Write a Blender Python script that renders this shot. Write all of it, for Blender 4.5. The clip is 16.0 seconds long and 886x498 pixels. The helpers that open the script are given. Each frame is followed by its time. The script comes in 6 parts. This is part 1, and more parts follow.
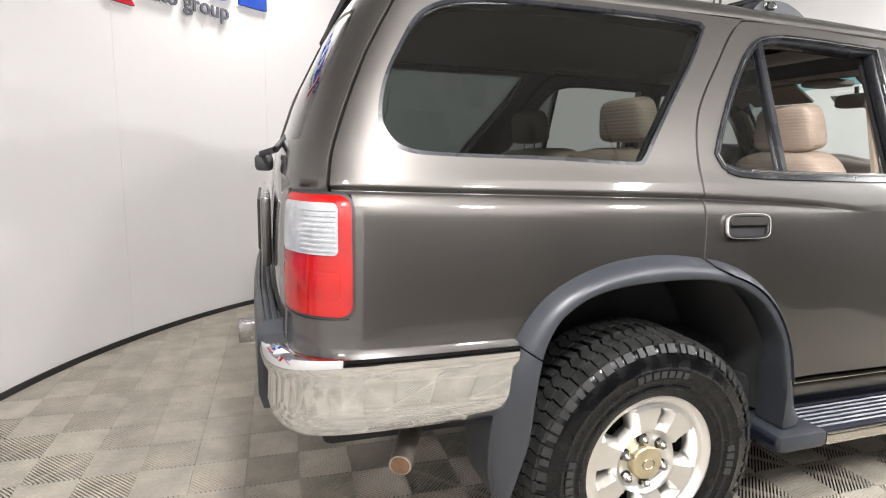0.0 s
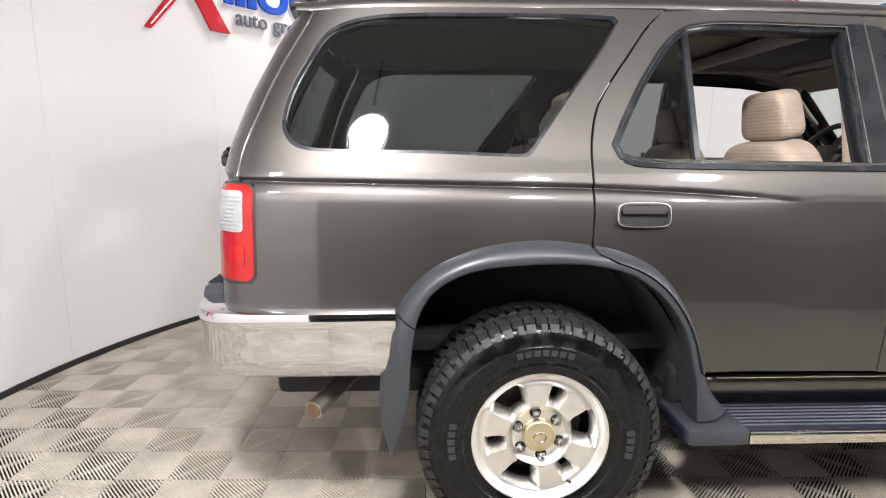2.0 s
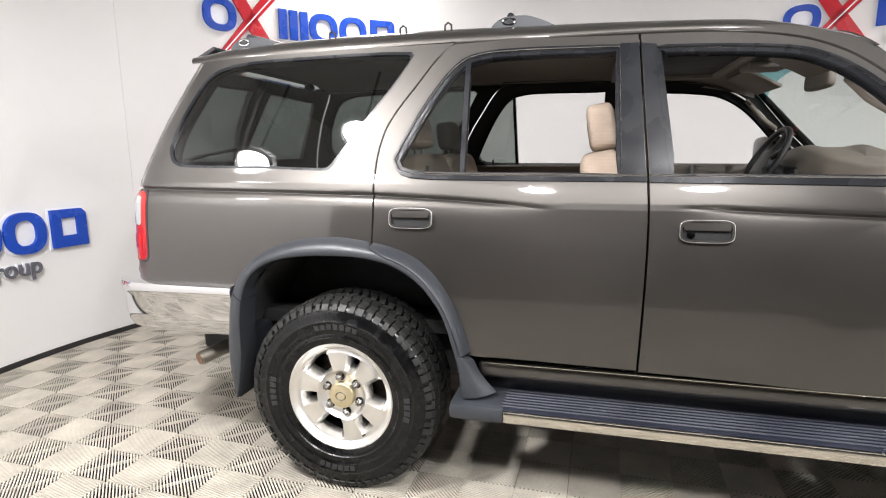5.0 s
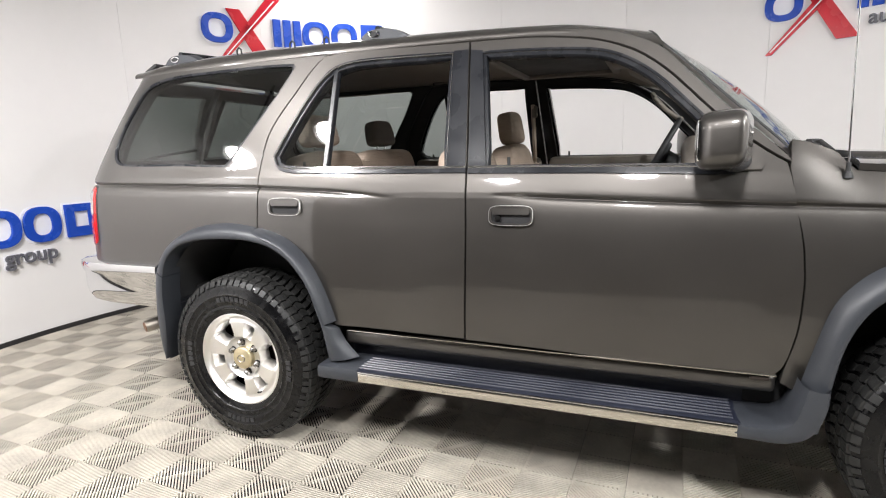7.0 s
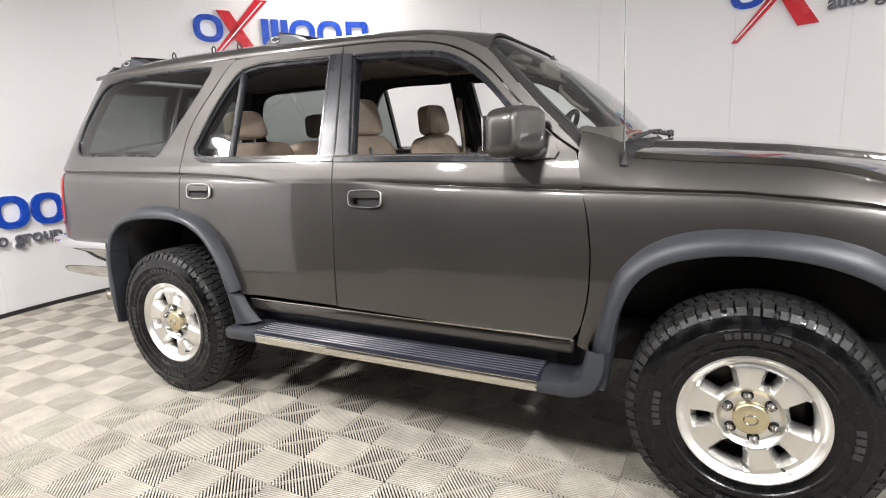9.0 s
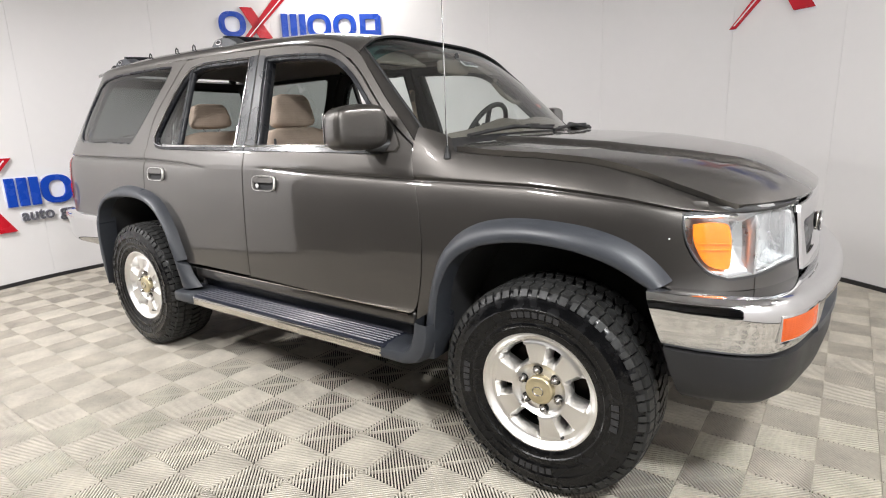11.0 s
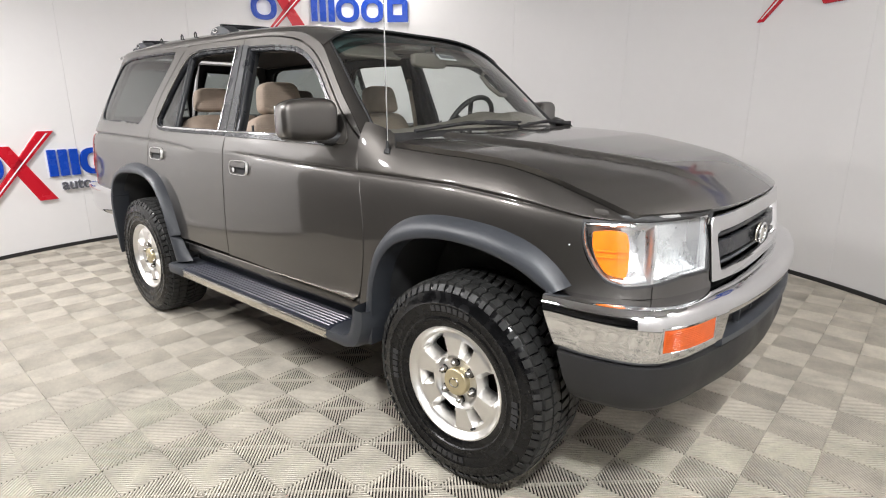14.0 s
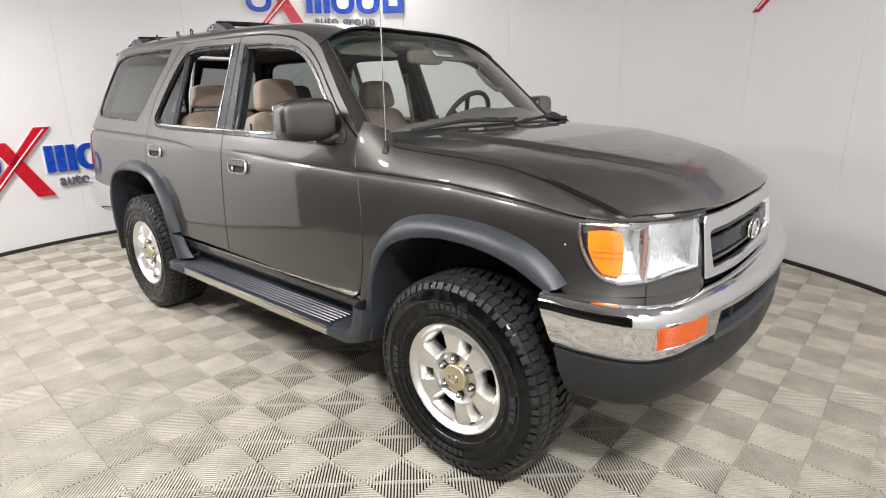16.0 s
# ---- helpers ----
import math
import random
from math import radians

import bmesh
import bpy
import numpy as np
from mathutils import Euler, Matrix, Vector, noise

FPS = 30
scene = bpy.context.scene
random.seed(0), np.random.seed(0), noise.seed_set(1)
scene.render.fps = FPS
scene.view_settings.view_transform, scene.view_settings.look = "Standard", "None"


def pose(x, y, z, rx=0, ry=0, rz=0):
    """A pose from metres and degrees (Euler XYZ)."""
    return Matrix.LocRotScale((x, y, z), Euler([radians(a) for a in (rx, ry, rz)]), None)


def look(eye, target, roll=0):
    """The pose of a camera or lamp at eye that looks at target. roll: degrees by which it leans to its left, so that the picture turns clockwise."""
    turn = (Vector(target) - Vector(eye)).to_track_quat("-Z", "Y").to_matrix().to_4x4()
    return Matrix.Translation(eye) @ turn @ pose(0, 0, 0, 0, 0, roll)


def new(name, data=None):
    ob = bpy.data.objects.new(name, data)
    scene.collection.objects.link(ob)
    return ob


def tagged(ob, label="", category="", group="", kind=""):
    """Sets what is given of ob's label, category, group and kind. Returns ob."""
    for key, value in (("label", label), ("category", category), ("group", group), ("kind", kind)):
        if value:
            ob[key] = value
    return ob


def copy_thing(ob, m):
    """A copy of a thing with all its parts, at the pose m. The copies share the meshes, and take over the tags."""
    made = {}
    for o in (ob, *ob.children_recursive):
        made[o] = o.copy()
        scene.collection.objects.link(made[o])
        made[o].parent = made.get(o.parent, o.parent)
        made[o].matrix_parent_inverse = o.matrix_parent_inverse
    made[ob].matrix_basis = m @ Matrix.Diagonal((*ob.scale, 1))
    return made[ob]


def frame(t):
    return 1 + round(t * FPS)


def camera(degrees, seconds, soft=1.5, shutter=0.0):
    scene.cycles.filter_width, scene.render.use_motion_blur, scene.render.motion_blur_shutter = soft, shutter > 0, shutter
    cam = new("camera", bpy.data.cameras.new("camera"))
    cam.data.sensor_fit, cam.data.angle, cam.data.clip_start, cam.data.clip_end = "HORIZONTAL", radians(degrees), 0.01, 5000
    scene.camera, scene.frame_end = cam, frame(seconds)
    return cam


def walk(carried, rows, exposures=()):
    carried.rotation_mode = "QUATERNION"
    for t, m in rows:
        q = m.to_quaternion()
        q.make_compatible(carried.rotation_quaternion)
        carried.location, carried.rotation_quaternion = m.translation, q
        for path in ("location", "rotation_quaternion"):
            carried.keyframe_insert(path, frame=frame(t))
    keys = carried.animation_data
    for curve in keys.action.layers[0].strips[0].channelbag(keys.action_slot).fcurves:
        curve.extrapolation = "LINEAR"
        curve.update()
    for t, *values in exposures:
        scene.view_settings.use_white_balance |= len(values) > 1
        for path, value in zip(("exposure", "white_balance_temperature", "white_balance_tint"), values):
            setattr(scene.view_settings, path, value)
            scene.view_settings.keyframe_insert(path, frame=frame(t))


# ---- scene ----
cam = camera(78.1, 16.0, soft=1.1)
PATH = [
    (0, (-1.045, -2.054, 1.261), (-0.43, -0.181, 0.92), 1.6),
    (0.5, (-0.934, -2.188, 1.262), (-0.413, -0.288, 0.918), 1.5),
    (1, (-0.795, -2.3, 1.272), (-0.4, -0.369, 0.928), 1.1),
    (1.5, (-0.537, -2.337, 1.251), (-0.315, -0.379, 0.905), 0.8),
    (2, (-0.375, -2.407, 1.262), (-0.288, -0.44, 0.909), 0.4),
    (2.5, (-0.204, -2.525, 1.252), (-0.223, -0.557, 0.897), 0.1),
    (3, (0.029, -2.526, 1.24), (-0.121, -0.564, 0.884), 0.7),
    (3.2, (0.131, -2.521, 1.249), (-0.07, -0.563, 0.898), 0.9),
    (5.3, (0.992, -2.677, 1.309), (0.45, -0.784, 0.964), -0.9),
    (5.5, (1.06, -2.687, 1.303), (0.492, -0.801, 0.959), -1.1),
    (6, (1.292, -2.761, 1.305), (0.683, -0.889, 0.953), -1.3),
    (6.5, (1.542, -2.722, 1.298), (0.873, -0.873, 0.934), -1.4),
    (7, (1.738, -2.701, 1.3), (1.012, -0.873, 0.938), -1.7),
    (7.5, (1.925, -2.761, 1.311), (1.176, -0.945, 0.938), -2.1),
    (8, (2.128, -2.738, 1.311), (1.342, -0.939, 0.928), -2.1),
    (8.5, (2.356, -2.661, 1.299), (1.512, -0.889, 0.917), -2.0),
    (9, (2.533, -2.679, 1.289), (1.653, -0.927, 0.892), -2.1),
    (9.5, (2.731, -2.688, 1.301), (1.817, -0.958, 0.886), -1.7),
    (10, (2.974, -2.602, 1.293), (2.002, -0.907, 0.869), -1.5),
    (10.2, (3.068, -2.563, 1.292), (2.062, -0.888, 0.866), -1.5),
    (12.3, (3.758, -2.338, 1.323), (2.516, -0.843, 0.851), -1.3),
    (12.5, (3.763, -2.317, 1.318), (2.512, -0.831, 0.844), -0.9),
    (13, (3.74, -2.293, 1.332), (2.493, -0.808, 0.845), 0.1),
    (13.5, (3.785, -2.248, 1.34), (2.53, -0.772, 0.844), 0.4),
    (14, (3.818, -2.232, 1.35), (2.551, -0.769, 0.849), 0.0),
    (14.5, (3.818, -2.232, 1.355), (2.552, -0.772, 0.84), -0.2),
    (15, (3.816, -2.239, 1.363), (2.559, -0.776, 0.836), 0.1),
    (15.5, (3.823, -2.241, 1.376), (2.567, -0.78, 0.839), -0.1),
    (16, (3.831, -2.25, 1.396), (2.577, -0.79, 0.853), -0.5),
]
walk(cam, [(t, look(eye, target, roll)) for t, eye, target, roll in PATH], [(0, -0.08), (3, -0.09), (7, -0.16), (12, -0.42), (16, -0.46)])

# ---- world, lights ----
world = bpy.data.worlds.new("world")
scene.world = world
world.use_nodes = True
world.node_tree.nodes["Background"].inputs[0].default_value = (0.02, 0.02, 0.02, 1)

BOOTH_C, BOOTH_A, BOOTH_B, WALL_H = (1.3, -0.2), 3.85, 3.65, 3.3


def booth(deg, z, inset=0.0):
    """A point of the round booth wall at an angle."""
    a = radians(deg)
    return Vector((BOOTH_C[0] + (BOOTH_A - inset) * math.cos(a), BOOTH_C[1] + (BOOTH_B - inset) * math.sin(a), z))


# unseen ceiling lamps, added as fill to brighten walls and floor
CEILING_FILL_LAMPS = [(-1.0, 2.1, 0.34, 22), (4.7, -1.5, 0.34, 40), (4.8, 0.7, 0.34, 42)]
WARM, COOL = (1.0, 0.984, 0.990), (0.965, 0.985, 1.0)
SIDE_LAMPS = [(-1.62, -2.18, 2.52, 10, 0, WARM), (-0.74, -2.14, 2.68, 122, 8, WARM), (0.50, -3.00, 2.70, 60, 24, WARM), (1.70, -2.75, 2.66, 66, 30, WARM), (4.20, -2.30, 2.66, 132, 18, COOL)]

# ---- materials ----


def material(name, color, rough=0.5, metal=0.0, vary=0.12, scale=6.0, fine=120.0, bump=0.0, coat=0.0, coat_rough=0.03,
             rough_vary=0.08, spec=0.5, per_object=0.0, placed=False, ribs=0.0):
    m = bpy.data.materials.new(name)
    m.use_nodes = True
    nt = m.node_tree
    b = nt.nodes["Principled BSDF"]
    b.inputs["Roughness"].default_value = rough
    b.inputs["Metallic"].default_value = metal
    b.inputs["Coat Weight"].default_value = coat
    b.inputs["Coat Roughness"].default_value = coat_rough
    b.inputs["Specular IOR Level"].default_value = spec
    co = nt.nodes.new("ShaderNodeTexCoord")
    geo = nt.nodes.new("ShaderNodeNewGeometry")

    def noise_tex(sc, detail):
        n = nt.nodes.new("ShaderNodeTexNoise")
        n.inputs["Scale"].default_value = sc
        n.inputs["Detail"].default_value = detail
        nt.links.new(geo.outputs["Position"] if placed else co.outputs["Object"], n.inputs["Vector"])
        return n
    big, small = noise_tex(scale, 4), noise_tex(fine, 2)
    add = nt.nodes.new("ShaderNodeMath")
    add.operation = "MULTIPLY_ADD"
    add.inputs[1].default_value = 0.35
    nt.links.new(small.outputs["Fac"], add.inputs[0])
    nt.links.new(big.outputs["Fac"], add.inputs[2])
    val = add.outputs[0]
    if per_object:
        oi = nt.nodes.new("ShaderNodeObjectInfo")
        ad2 = nt.nodes.new("ShaderNodeMath")
        ad2.operation = "MULTIPLY_ADD"
        ad2.inputs[1].default_value = per_object
        nt.links.new(oi.outputs["Random"], ad2.inputs[0])
        nt.links.new(val, ad2.inputs[2])
        val = ad2.outputs[0]
    ramp = nt.nodes.new("ShaderNodeValToRGB")
    ramp.color_ramp.elements[0].position, ramp.color_ramp.elements[1].position = 0.35, 1.0 + per_object
    lo = [c * (1 - vary) for c in color]
    hi = [min(1.0, c * (1 + vary)) for c in color]
    ramp.color_ramp.elements[0].color, ramp.color_ramp.elements[1].color = (*lo, 1), (*hi, 1)
    nt.links.new(val, ramp.inputs["Fac"])
    nt.links.new(ramp.outputs["Color"], b.inputs["Base Color"])
    mr = nt.nodes.new("ShaderNodeMapRange")
    mr.inputs["From Min"].default_value, mr.inputs["From Max"].default_value = 0.3, 0.7
    mr.inputs["To Min"].default_value, mr.inputs["To Max"].default_value = max(0.02, rough - rough_vary), rough + rough_vary
    nt.links.new(big.outputs["Fac"], mr.inputs["Value"])
    nt.links.new(mr.outputs["Result"], b.inputs["Roughness"])
    if bump:
        bp = nt.nodes.new("ShaderNodeBump")
        bp.inputs["Strength"].default_value = min(1.0, bump)
        bp.inputs["Distance"].default_value = 0.002
        nt.links.new(small.outputs["Fac"], bp.inputs["Height"])
        if ribs:
            wv = nt.nodes.new("ShaderNodeTexWave")
            wv.bands_direction = "Z"
            wv.inputs["Scale"].default_value = ribs
            wv.inputs["Distortion"].default_value = 0.6
            nt.links.new(co.outputs["Object"], wv.inputs["Vector"])
            b2 = nt.nodes.new("ShaderNodeBump")
            b2.inputs["Strength"].default_value = 0.22
            b2.inputs["Distance"].default_value = 0.004
            nt.links.new(wv.outputs["Fac"], b2.inputs["Height"])
            nt.links.new(b2.outputs["Normal"], bp.inputs["Normal"])
        nt.links.new(bp.outputs["Normal"], b.inputs["Normal"])
    return m


def glass_material(name, tint, face=0.05):
    """A thin pane: tinted light goes through, and the more slanting the view, the more it mirrors."""
    m = bpy.data.materials.new(name)
    m.use_nodes = True
    nt = m.node_tree
    nt.nodes.clear()
    out = nt.nodes.new("ShaderNodeOutputMaterial")
    tr, gl = nt.nodes.new("ShaderNodeBsdfTransparent"), nt.nodes.new("ShaderNodeBsdfGlossy")
    mix, lw = nt.nodes.new("ShaderNodeMixShader"), nt.nodes.new("ShaderNodeLayerWeight")
    tr.inputs["Color"].default_value = (*tint, 1)
    gl.inputs["Roughness"].default_value = 0.01
    gl.inputs["Color"].default_value = (1, 1, 1, 1)
    lw.inputs["Blend"].default_value = 0.5
    pw, ma = nt.nodes.new("ShaderNodeMath"), nt.nodes.new("ShaderNodeMath")
    pw.operation, ma.operation = "POWER", "MULTIPLY_ADD"
    pw.inputs[1].default_value = 5.0
    ma.inputs[1].default_value, ma.inputs[2].default_value = 1 - face, face
    nt.links.new(lw.outputs["Facing"], pw.inputs[0])
    nt.links.new(pw.outputs[0], ma.inputs[0])
    nt.links.new(ma.outputs[0], mix.inputs[0])
    nt.links.new(tr.outputs[0], mix.inputs[1])
    nt.links.new(gl.outputs[0], mix.inputs[2])
    nt.links.new(mix.outputs[0], out.inputs[0])
    return m


def hazy_material(name, tint, haze):
    """Clear plastic gone slightly milky."""
    m = glass_material(name, tint, 0.04)
    nt = m.node_tree
    mix = [n for n in nt.nodes if n.type == "MIX_SHADER"][0]
    tr = [n for n in nt.nodes if n.type == "BSDF_TRANSPARENT"][0]
    di, m2 = nt.nodes.new("ShaderNodeBsdfDiffuse"), nt.nodes.new("ShaderNodeMixShader")
    di.inputs["Color"].default_value = (0.85, 0.86, 0.87, 1)
    m2.inputs[0].default_value = haze
    nt.links.new(tr.outputs[0], m2.inputs[1])
    nt.links.new(di.outputs[0], m2.inputs[2])
    nt.links.new(m2.outputs[0], mix.inputs[1])
    return m


def lamp_material(name, color, strength):
    m = bpy.data.materials.new(name)
    m.use_nodes = True
    b = m.node_tree.nodes["Principled BSDF"]
    b.inputs["Base Color"].default_value = (0.9, 0.9, 0.9, 1)
    b.inputs["Emission Color"].default_value = (*color, 1)
    b.inputs["Emission Strength"].default_value = strength
    return m


PAINT = material("metallic_paint", (0.080, 0.0745, 0.069), 0.42, 0.9, vary=0.06, scale=2.0, fine=900, coat=1.0, coat_rough=0.045, rough_vary=0.03)
PLASTIC = material("grey_plastic", (0.029, 0.032, 0.038), 0.42, vary=0.15, scale=5, fine=260, bump=0.15)
VALANCE = material("valance_plastic", (0.0094, 0.0094, 0.0101), 0.5, vary=0.2, scale=6, fine=260, bump=0.2)
BLACK = material("black_rubber", (0.018, 0.018, 0.019), 0.55, vary=0.3, scale=9, fine=200, bump=0.1)
DARK = material("dark_lining_and_shade", (0.012, 0.012, 0.013), 0.8, vary=0.3, scale=8, fine=150, bump=0.2)
LINER = material("dusty_arch_liner", (0.030, 0.030, 0.031), 0.7, vary=0.5, scale=12, fine=120, bump=0.5)
SATIN = material("satin_black_trim", (0.013, 0.014, 0.017), 0.27, vary=0.1, scale=8, fine=300, spec=0.25)
BOARD = material("navy_black_board", (0.014, 0.016, 0.026), 0.36, vary=0.2, scale=6, fine=200, bump=0.08)
CHROME = material("chrome", (0.68, 0.68, 0.69), 0.05, 1.0, vary=0.03, scale=5, fine=80, rough_vary=0.02)
ALLOY = material("machined_alloy", (0.84, 0.825, 0.80), 0.37, 1.0, vary=0.06, scale=14, fine=400, bump=0.12, rough_vary=0.07)
BEIGE_METAL = material("worn_bright_trim", (0.66, 0.63, 0.57), 0.20, 1.0, vary=0.05, scale=3, fine=60)
CAP = material("gold_cap", (0.60, 0.52, 0.34), 0.33, 0.85, vary=0.1, scale=30, fine=500)
STEEL = material("lug_steel", (0.30, 0.29, 0.28), 0.25, 1.0, vary=0.2, scale=60, fine=500)
DISC = material("brake_iron", (0.035, 0.026, 0.022), 0.5, 0.5, vary=0.4, scale=30, fine=300)
RUST = material("rusty_steel", (0.22, 0.13, 0.08), 0.6, 0.6, vary=0.5, scale=40, fine=300, bump=0.3)
PIPE = material("exhaust_steel", (0.62, 0.57, 0.50), 0.38, 0.9, vary=0.25, scale=25, fine=300)
TYRE = material("tyre_rubber", (0.0036, 0.0036, 0.0040), 0.24, vary=0.35, scale=22, fine=240, bump=0.12, rough_vary=0.18, spec=0.32)
TREAD = material("tread_rubber", (0.020, 0.020, 0.0195), 0.46, vary=0.4, scale=30, fine=300, bump=0.25, spec=0.30, rough_vary=0.14)
LETTER = material("raised_sidewall_marks", (0.022, 0.022, 0.024), 0.35, vary=0.15, scale=20, fine=300)
RED_LENS = material("red_lens", (0.31, 0.004, 0.003), 0.14, vary=0.25, scale=14, fine=160, coat=0.2)
CLEAR_LENS = material("clear_ribbed_lens", (0.29, 0.30, 0.31), 0.12, vary=0.25, scale=30, fine=200, coat=0.5)
AMBER = material("amber_lens", (0.95, 0.20, 0.001), 0.2, vary=0.2, scale=20, fine=200)
ORANGE = material("orange_lens", (0.50, 0.085, 0.012), 0.14, vary=0.1, scale=30, fine=300, coat=0.25)
REFLECTOR = material("lamp_reflector", (0.68, 0.69, 0.70), 0.30, 1.0, vary=0.1, scale=18, fine=60, bump=0.3)
GLASS = glass_material("clear_glass", (0.77, 0.83, 0.81), 0.10)
TINT = glass_material("privacy_glass", (0.28, 0.31, 0.30), 0.075)
SHADE_BAND = glass_material("blue_shade_glass", (0.22, 0.45, 0.47))
LENS_GLASS = glass_material("lamp_lens_glass", (0.93, 0.94, 0.95), 0.04)
HAZY_LENS = hazy_material("hazy_lamp_lens", (0.95, 0.95, 0.96), 0.02)
MILKY_LENS = hazy_material("milky_lamp_lens", (0.93, 0.96, 0.94), 0.26)
CLOTH = material("tan_velour", (0.40, 0.315, 0.25), 0.9, vary=0.14, scale=14, fine=420, bump=0.5, ribs=26.0)
CLOTH_DK = material("grey_brown_velour", (0.13, 0.115, 0.10), 0.9, vary=0.15, scale=14, fine=420, bump=0.5)
TRIM_TAN = material("tan_interior_plastic", (0.19, 0.165, 0.14), 0.6, vary=0.1, scale=10, fine=300, bump=0.2)
HEADLINER = material("headliner", (0.24, 0.22, 0.20), 0.9, vary=0.1, scale=12, fine=500, bump=0.3)
MIRROR = material("mirror_glass", (0.85, 0.86, 0.86), 0.02, 1.0, vary=0.02, rough_vary=0.01)
LAMP_SHELL = material("white_lamp_shell", (0.75, 0.75, 0.75), 0.5, vary=0.02)
WALL = material("white_wall_panel", (0.77, 0.757, 0.75), 0.42, vary=0.022, scale=0.9, fine=14, bump=0.03)
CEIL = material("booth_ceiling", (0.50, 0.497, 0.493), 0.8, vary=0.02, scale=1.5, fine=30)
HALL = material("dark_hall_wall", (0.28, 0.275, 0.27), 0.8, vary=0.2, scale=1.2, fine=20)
BASE = material("black_baseboard", (0.02, 0.019, 0.019), 0.5, vary=0.3, scale=6, fine=90)
TILE = material("ribbed_floor_plastic", (0.47, 0.433, 0.368), 0.55, vary=0.30, scale=7, fine=60, bump=0.15, per_object=0.12, placed=True)
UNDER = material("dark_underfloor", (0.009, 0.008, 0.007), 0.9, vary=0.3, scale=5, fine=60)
BLUE = material("blue_sign_acrylic", (0.010, 0.060, 0.42), 0.25, vary=0.05, scale=6, fine=60)
RED = material("red_sign_acrylic", (0.52, 0.012, 0.025), 0.25, vary=0.05, scale=6, fine=60)
GREY_SIGN = material("grey_sign_acrylic", (0.115, 0.115, 0.135), 0.3, vary=0.05, scale=6, fine=60)
WHITE_EDGE = material("white_sign_backing", (0.82, 0.82, 0.86), 0.4, vary=0.02)
STICKER = material("white_sticker", (0.8, 0.82, 0.83), 0.5, vary=0.04)
STICKER_RED = material("red_sticker", (0.6, 0.10, 0.08), 0.5, vary=0.1)
CREAM = material("cream_belt_webbing", (0.45, 0.37, 0.29), 0.8, vary=0.1, scale=20, fine=600, bump=0.4)
LAMP_GLOW = lamp_material("lamp_diffuser", (1.0, 0.97, 0.93), 12.0)

# ---- mesh helpers ----


def mesh_object(name, verts, faces, mat, parent=None, label="", smooth=35, normals=None, kind=""):
    me = bpy.data.meshes.new(name)
    me.from_pydata([tuple(v) for v in verts], [], faces)
    me.materials.append(mat)
    if normals is not None:
        me.shade_smooth()
        me.normals_split_custom_set_from_vertices([tuple(n) for n in normals])
    elif smooth:
        me.shade_smooth()
        me.set_sharp_from_angle(angle=radians(smooth))
    ob = new(name, me)
    if parent:
        ob.parent = parent
    return tagged(ob, label, kind=kind)


def part(name, bm, mat, parent=None, label="", smooth=35, kind=""):
    """Link a bmesh as one mesh object."""
    me = bpy.data.meshes.new(name)
    bmesh.ops.recalc_face_normals(bm, faces=bm.faces)
    bm.to_mesh(me)
    bm.free()
    me.materials.append(mat)
    if smooth:
        me.shade_smooth()
        me.set_sharp_from_angle(angle=radians(smooth))
    ob = new(name, me)
    if parent:
        ob.parent = parent
    return tagged(ob, label, kind=kind)


def thing(name, label, category, group="", kind="", at=(0, 0, 0)):
    ob = new(name)
    ob.location = at
    return tagged(ob, label, category, group, kind)


def add_box(bm, c, s, bevel=0.0, m=None, seg=2):
    r = bmesh.ops.create_cube(bm, size=1, matrix=Matrix.Translation(c) @ (m or Matrix()) @ Matrix.Diagonal((*s, 1)))
    if bevel:
        edges = list({e for v in r["verts"] for e in v.link_edges})
        bmesh.ops.bevel(bm, geom=edges, offset=bevel, segments=seg, affect="EDGES", profile=0.5)
    return bm


def add_cyl(bm, a, b, r1, r2=None, n=20, caps=True):
    a, b = Vector(a), Vector(b)
    q = (b - a).to_track_quat("Z", "Y").to_matrix().to_4x4()
    bmesh.ops.create_cone(bm, cap_ends=caps, segments=n, radius1=r1, radius2=r1 if r2 is None else r2, depth=(b - a).length,
                          matrix=Matrix.Translation((a + b) / 2) @ q)
    return bm


def spline(pts, n=8, closed=False, corner=42):
    """A smooth line through points; turns sharper than corner degrees stay sharp."""
    P = [Vector(p) for p in pts]
    m = len(P)
    sharp = []
    for i in range(m):
        a, b, c = P[i - 1], P[i], P[(i + 1) % m]
        end = not closed and i in (0, m - 1)
        u, w = b - a, c - b
        sharp.append(end or (u.length > 0 and w.length > 0 and math.degrees(u.angle(w)) > corner))
    out = []
    for i in range(m if closed else m - 1):
        p1, p2 = P[i], P[(i + 1) % m]
        p0 = P[i - 1] if not sharp[i] else p1 + (p1 - p2)
        p3 = P[(i + 2) % m] if not sharp[(i + 1) % m] else p2 + (p2 - p1)
        L = (p2 - p1).length
        t1 = (p2 - p0) / max(1e-6, (p1 - p0).length + L) * L
        t2 = (p3 - p1) / max(1e-6, (p3 - p2).length + L) * L
        for k in range(n):
            t = k / n
            out.append((2 * t**3 - 3 * t**2 + 1) * p1 + (t**3 - 2 * t**2 + t) * t1 + (-2 * t**3 + 3 * t**2) * p2 + (t**3 - t**2) * t2)
    if not closed:
        out.append(P[-1])
    return out


def resample(pts, n):
    """n points at even steps along an open line."""
    P = np.array([tuple(p) for p in pts])
    d = np.concatenate([[0], np.cumsum(np.linalg.norm(np.diff(P, axis=0), axis=1))])
    s = np.linspace(0, d[-1], n)
    return [Vector([np.interp(v, d, P[:, k]) for k in range(P.shape[1])]) for v in s]


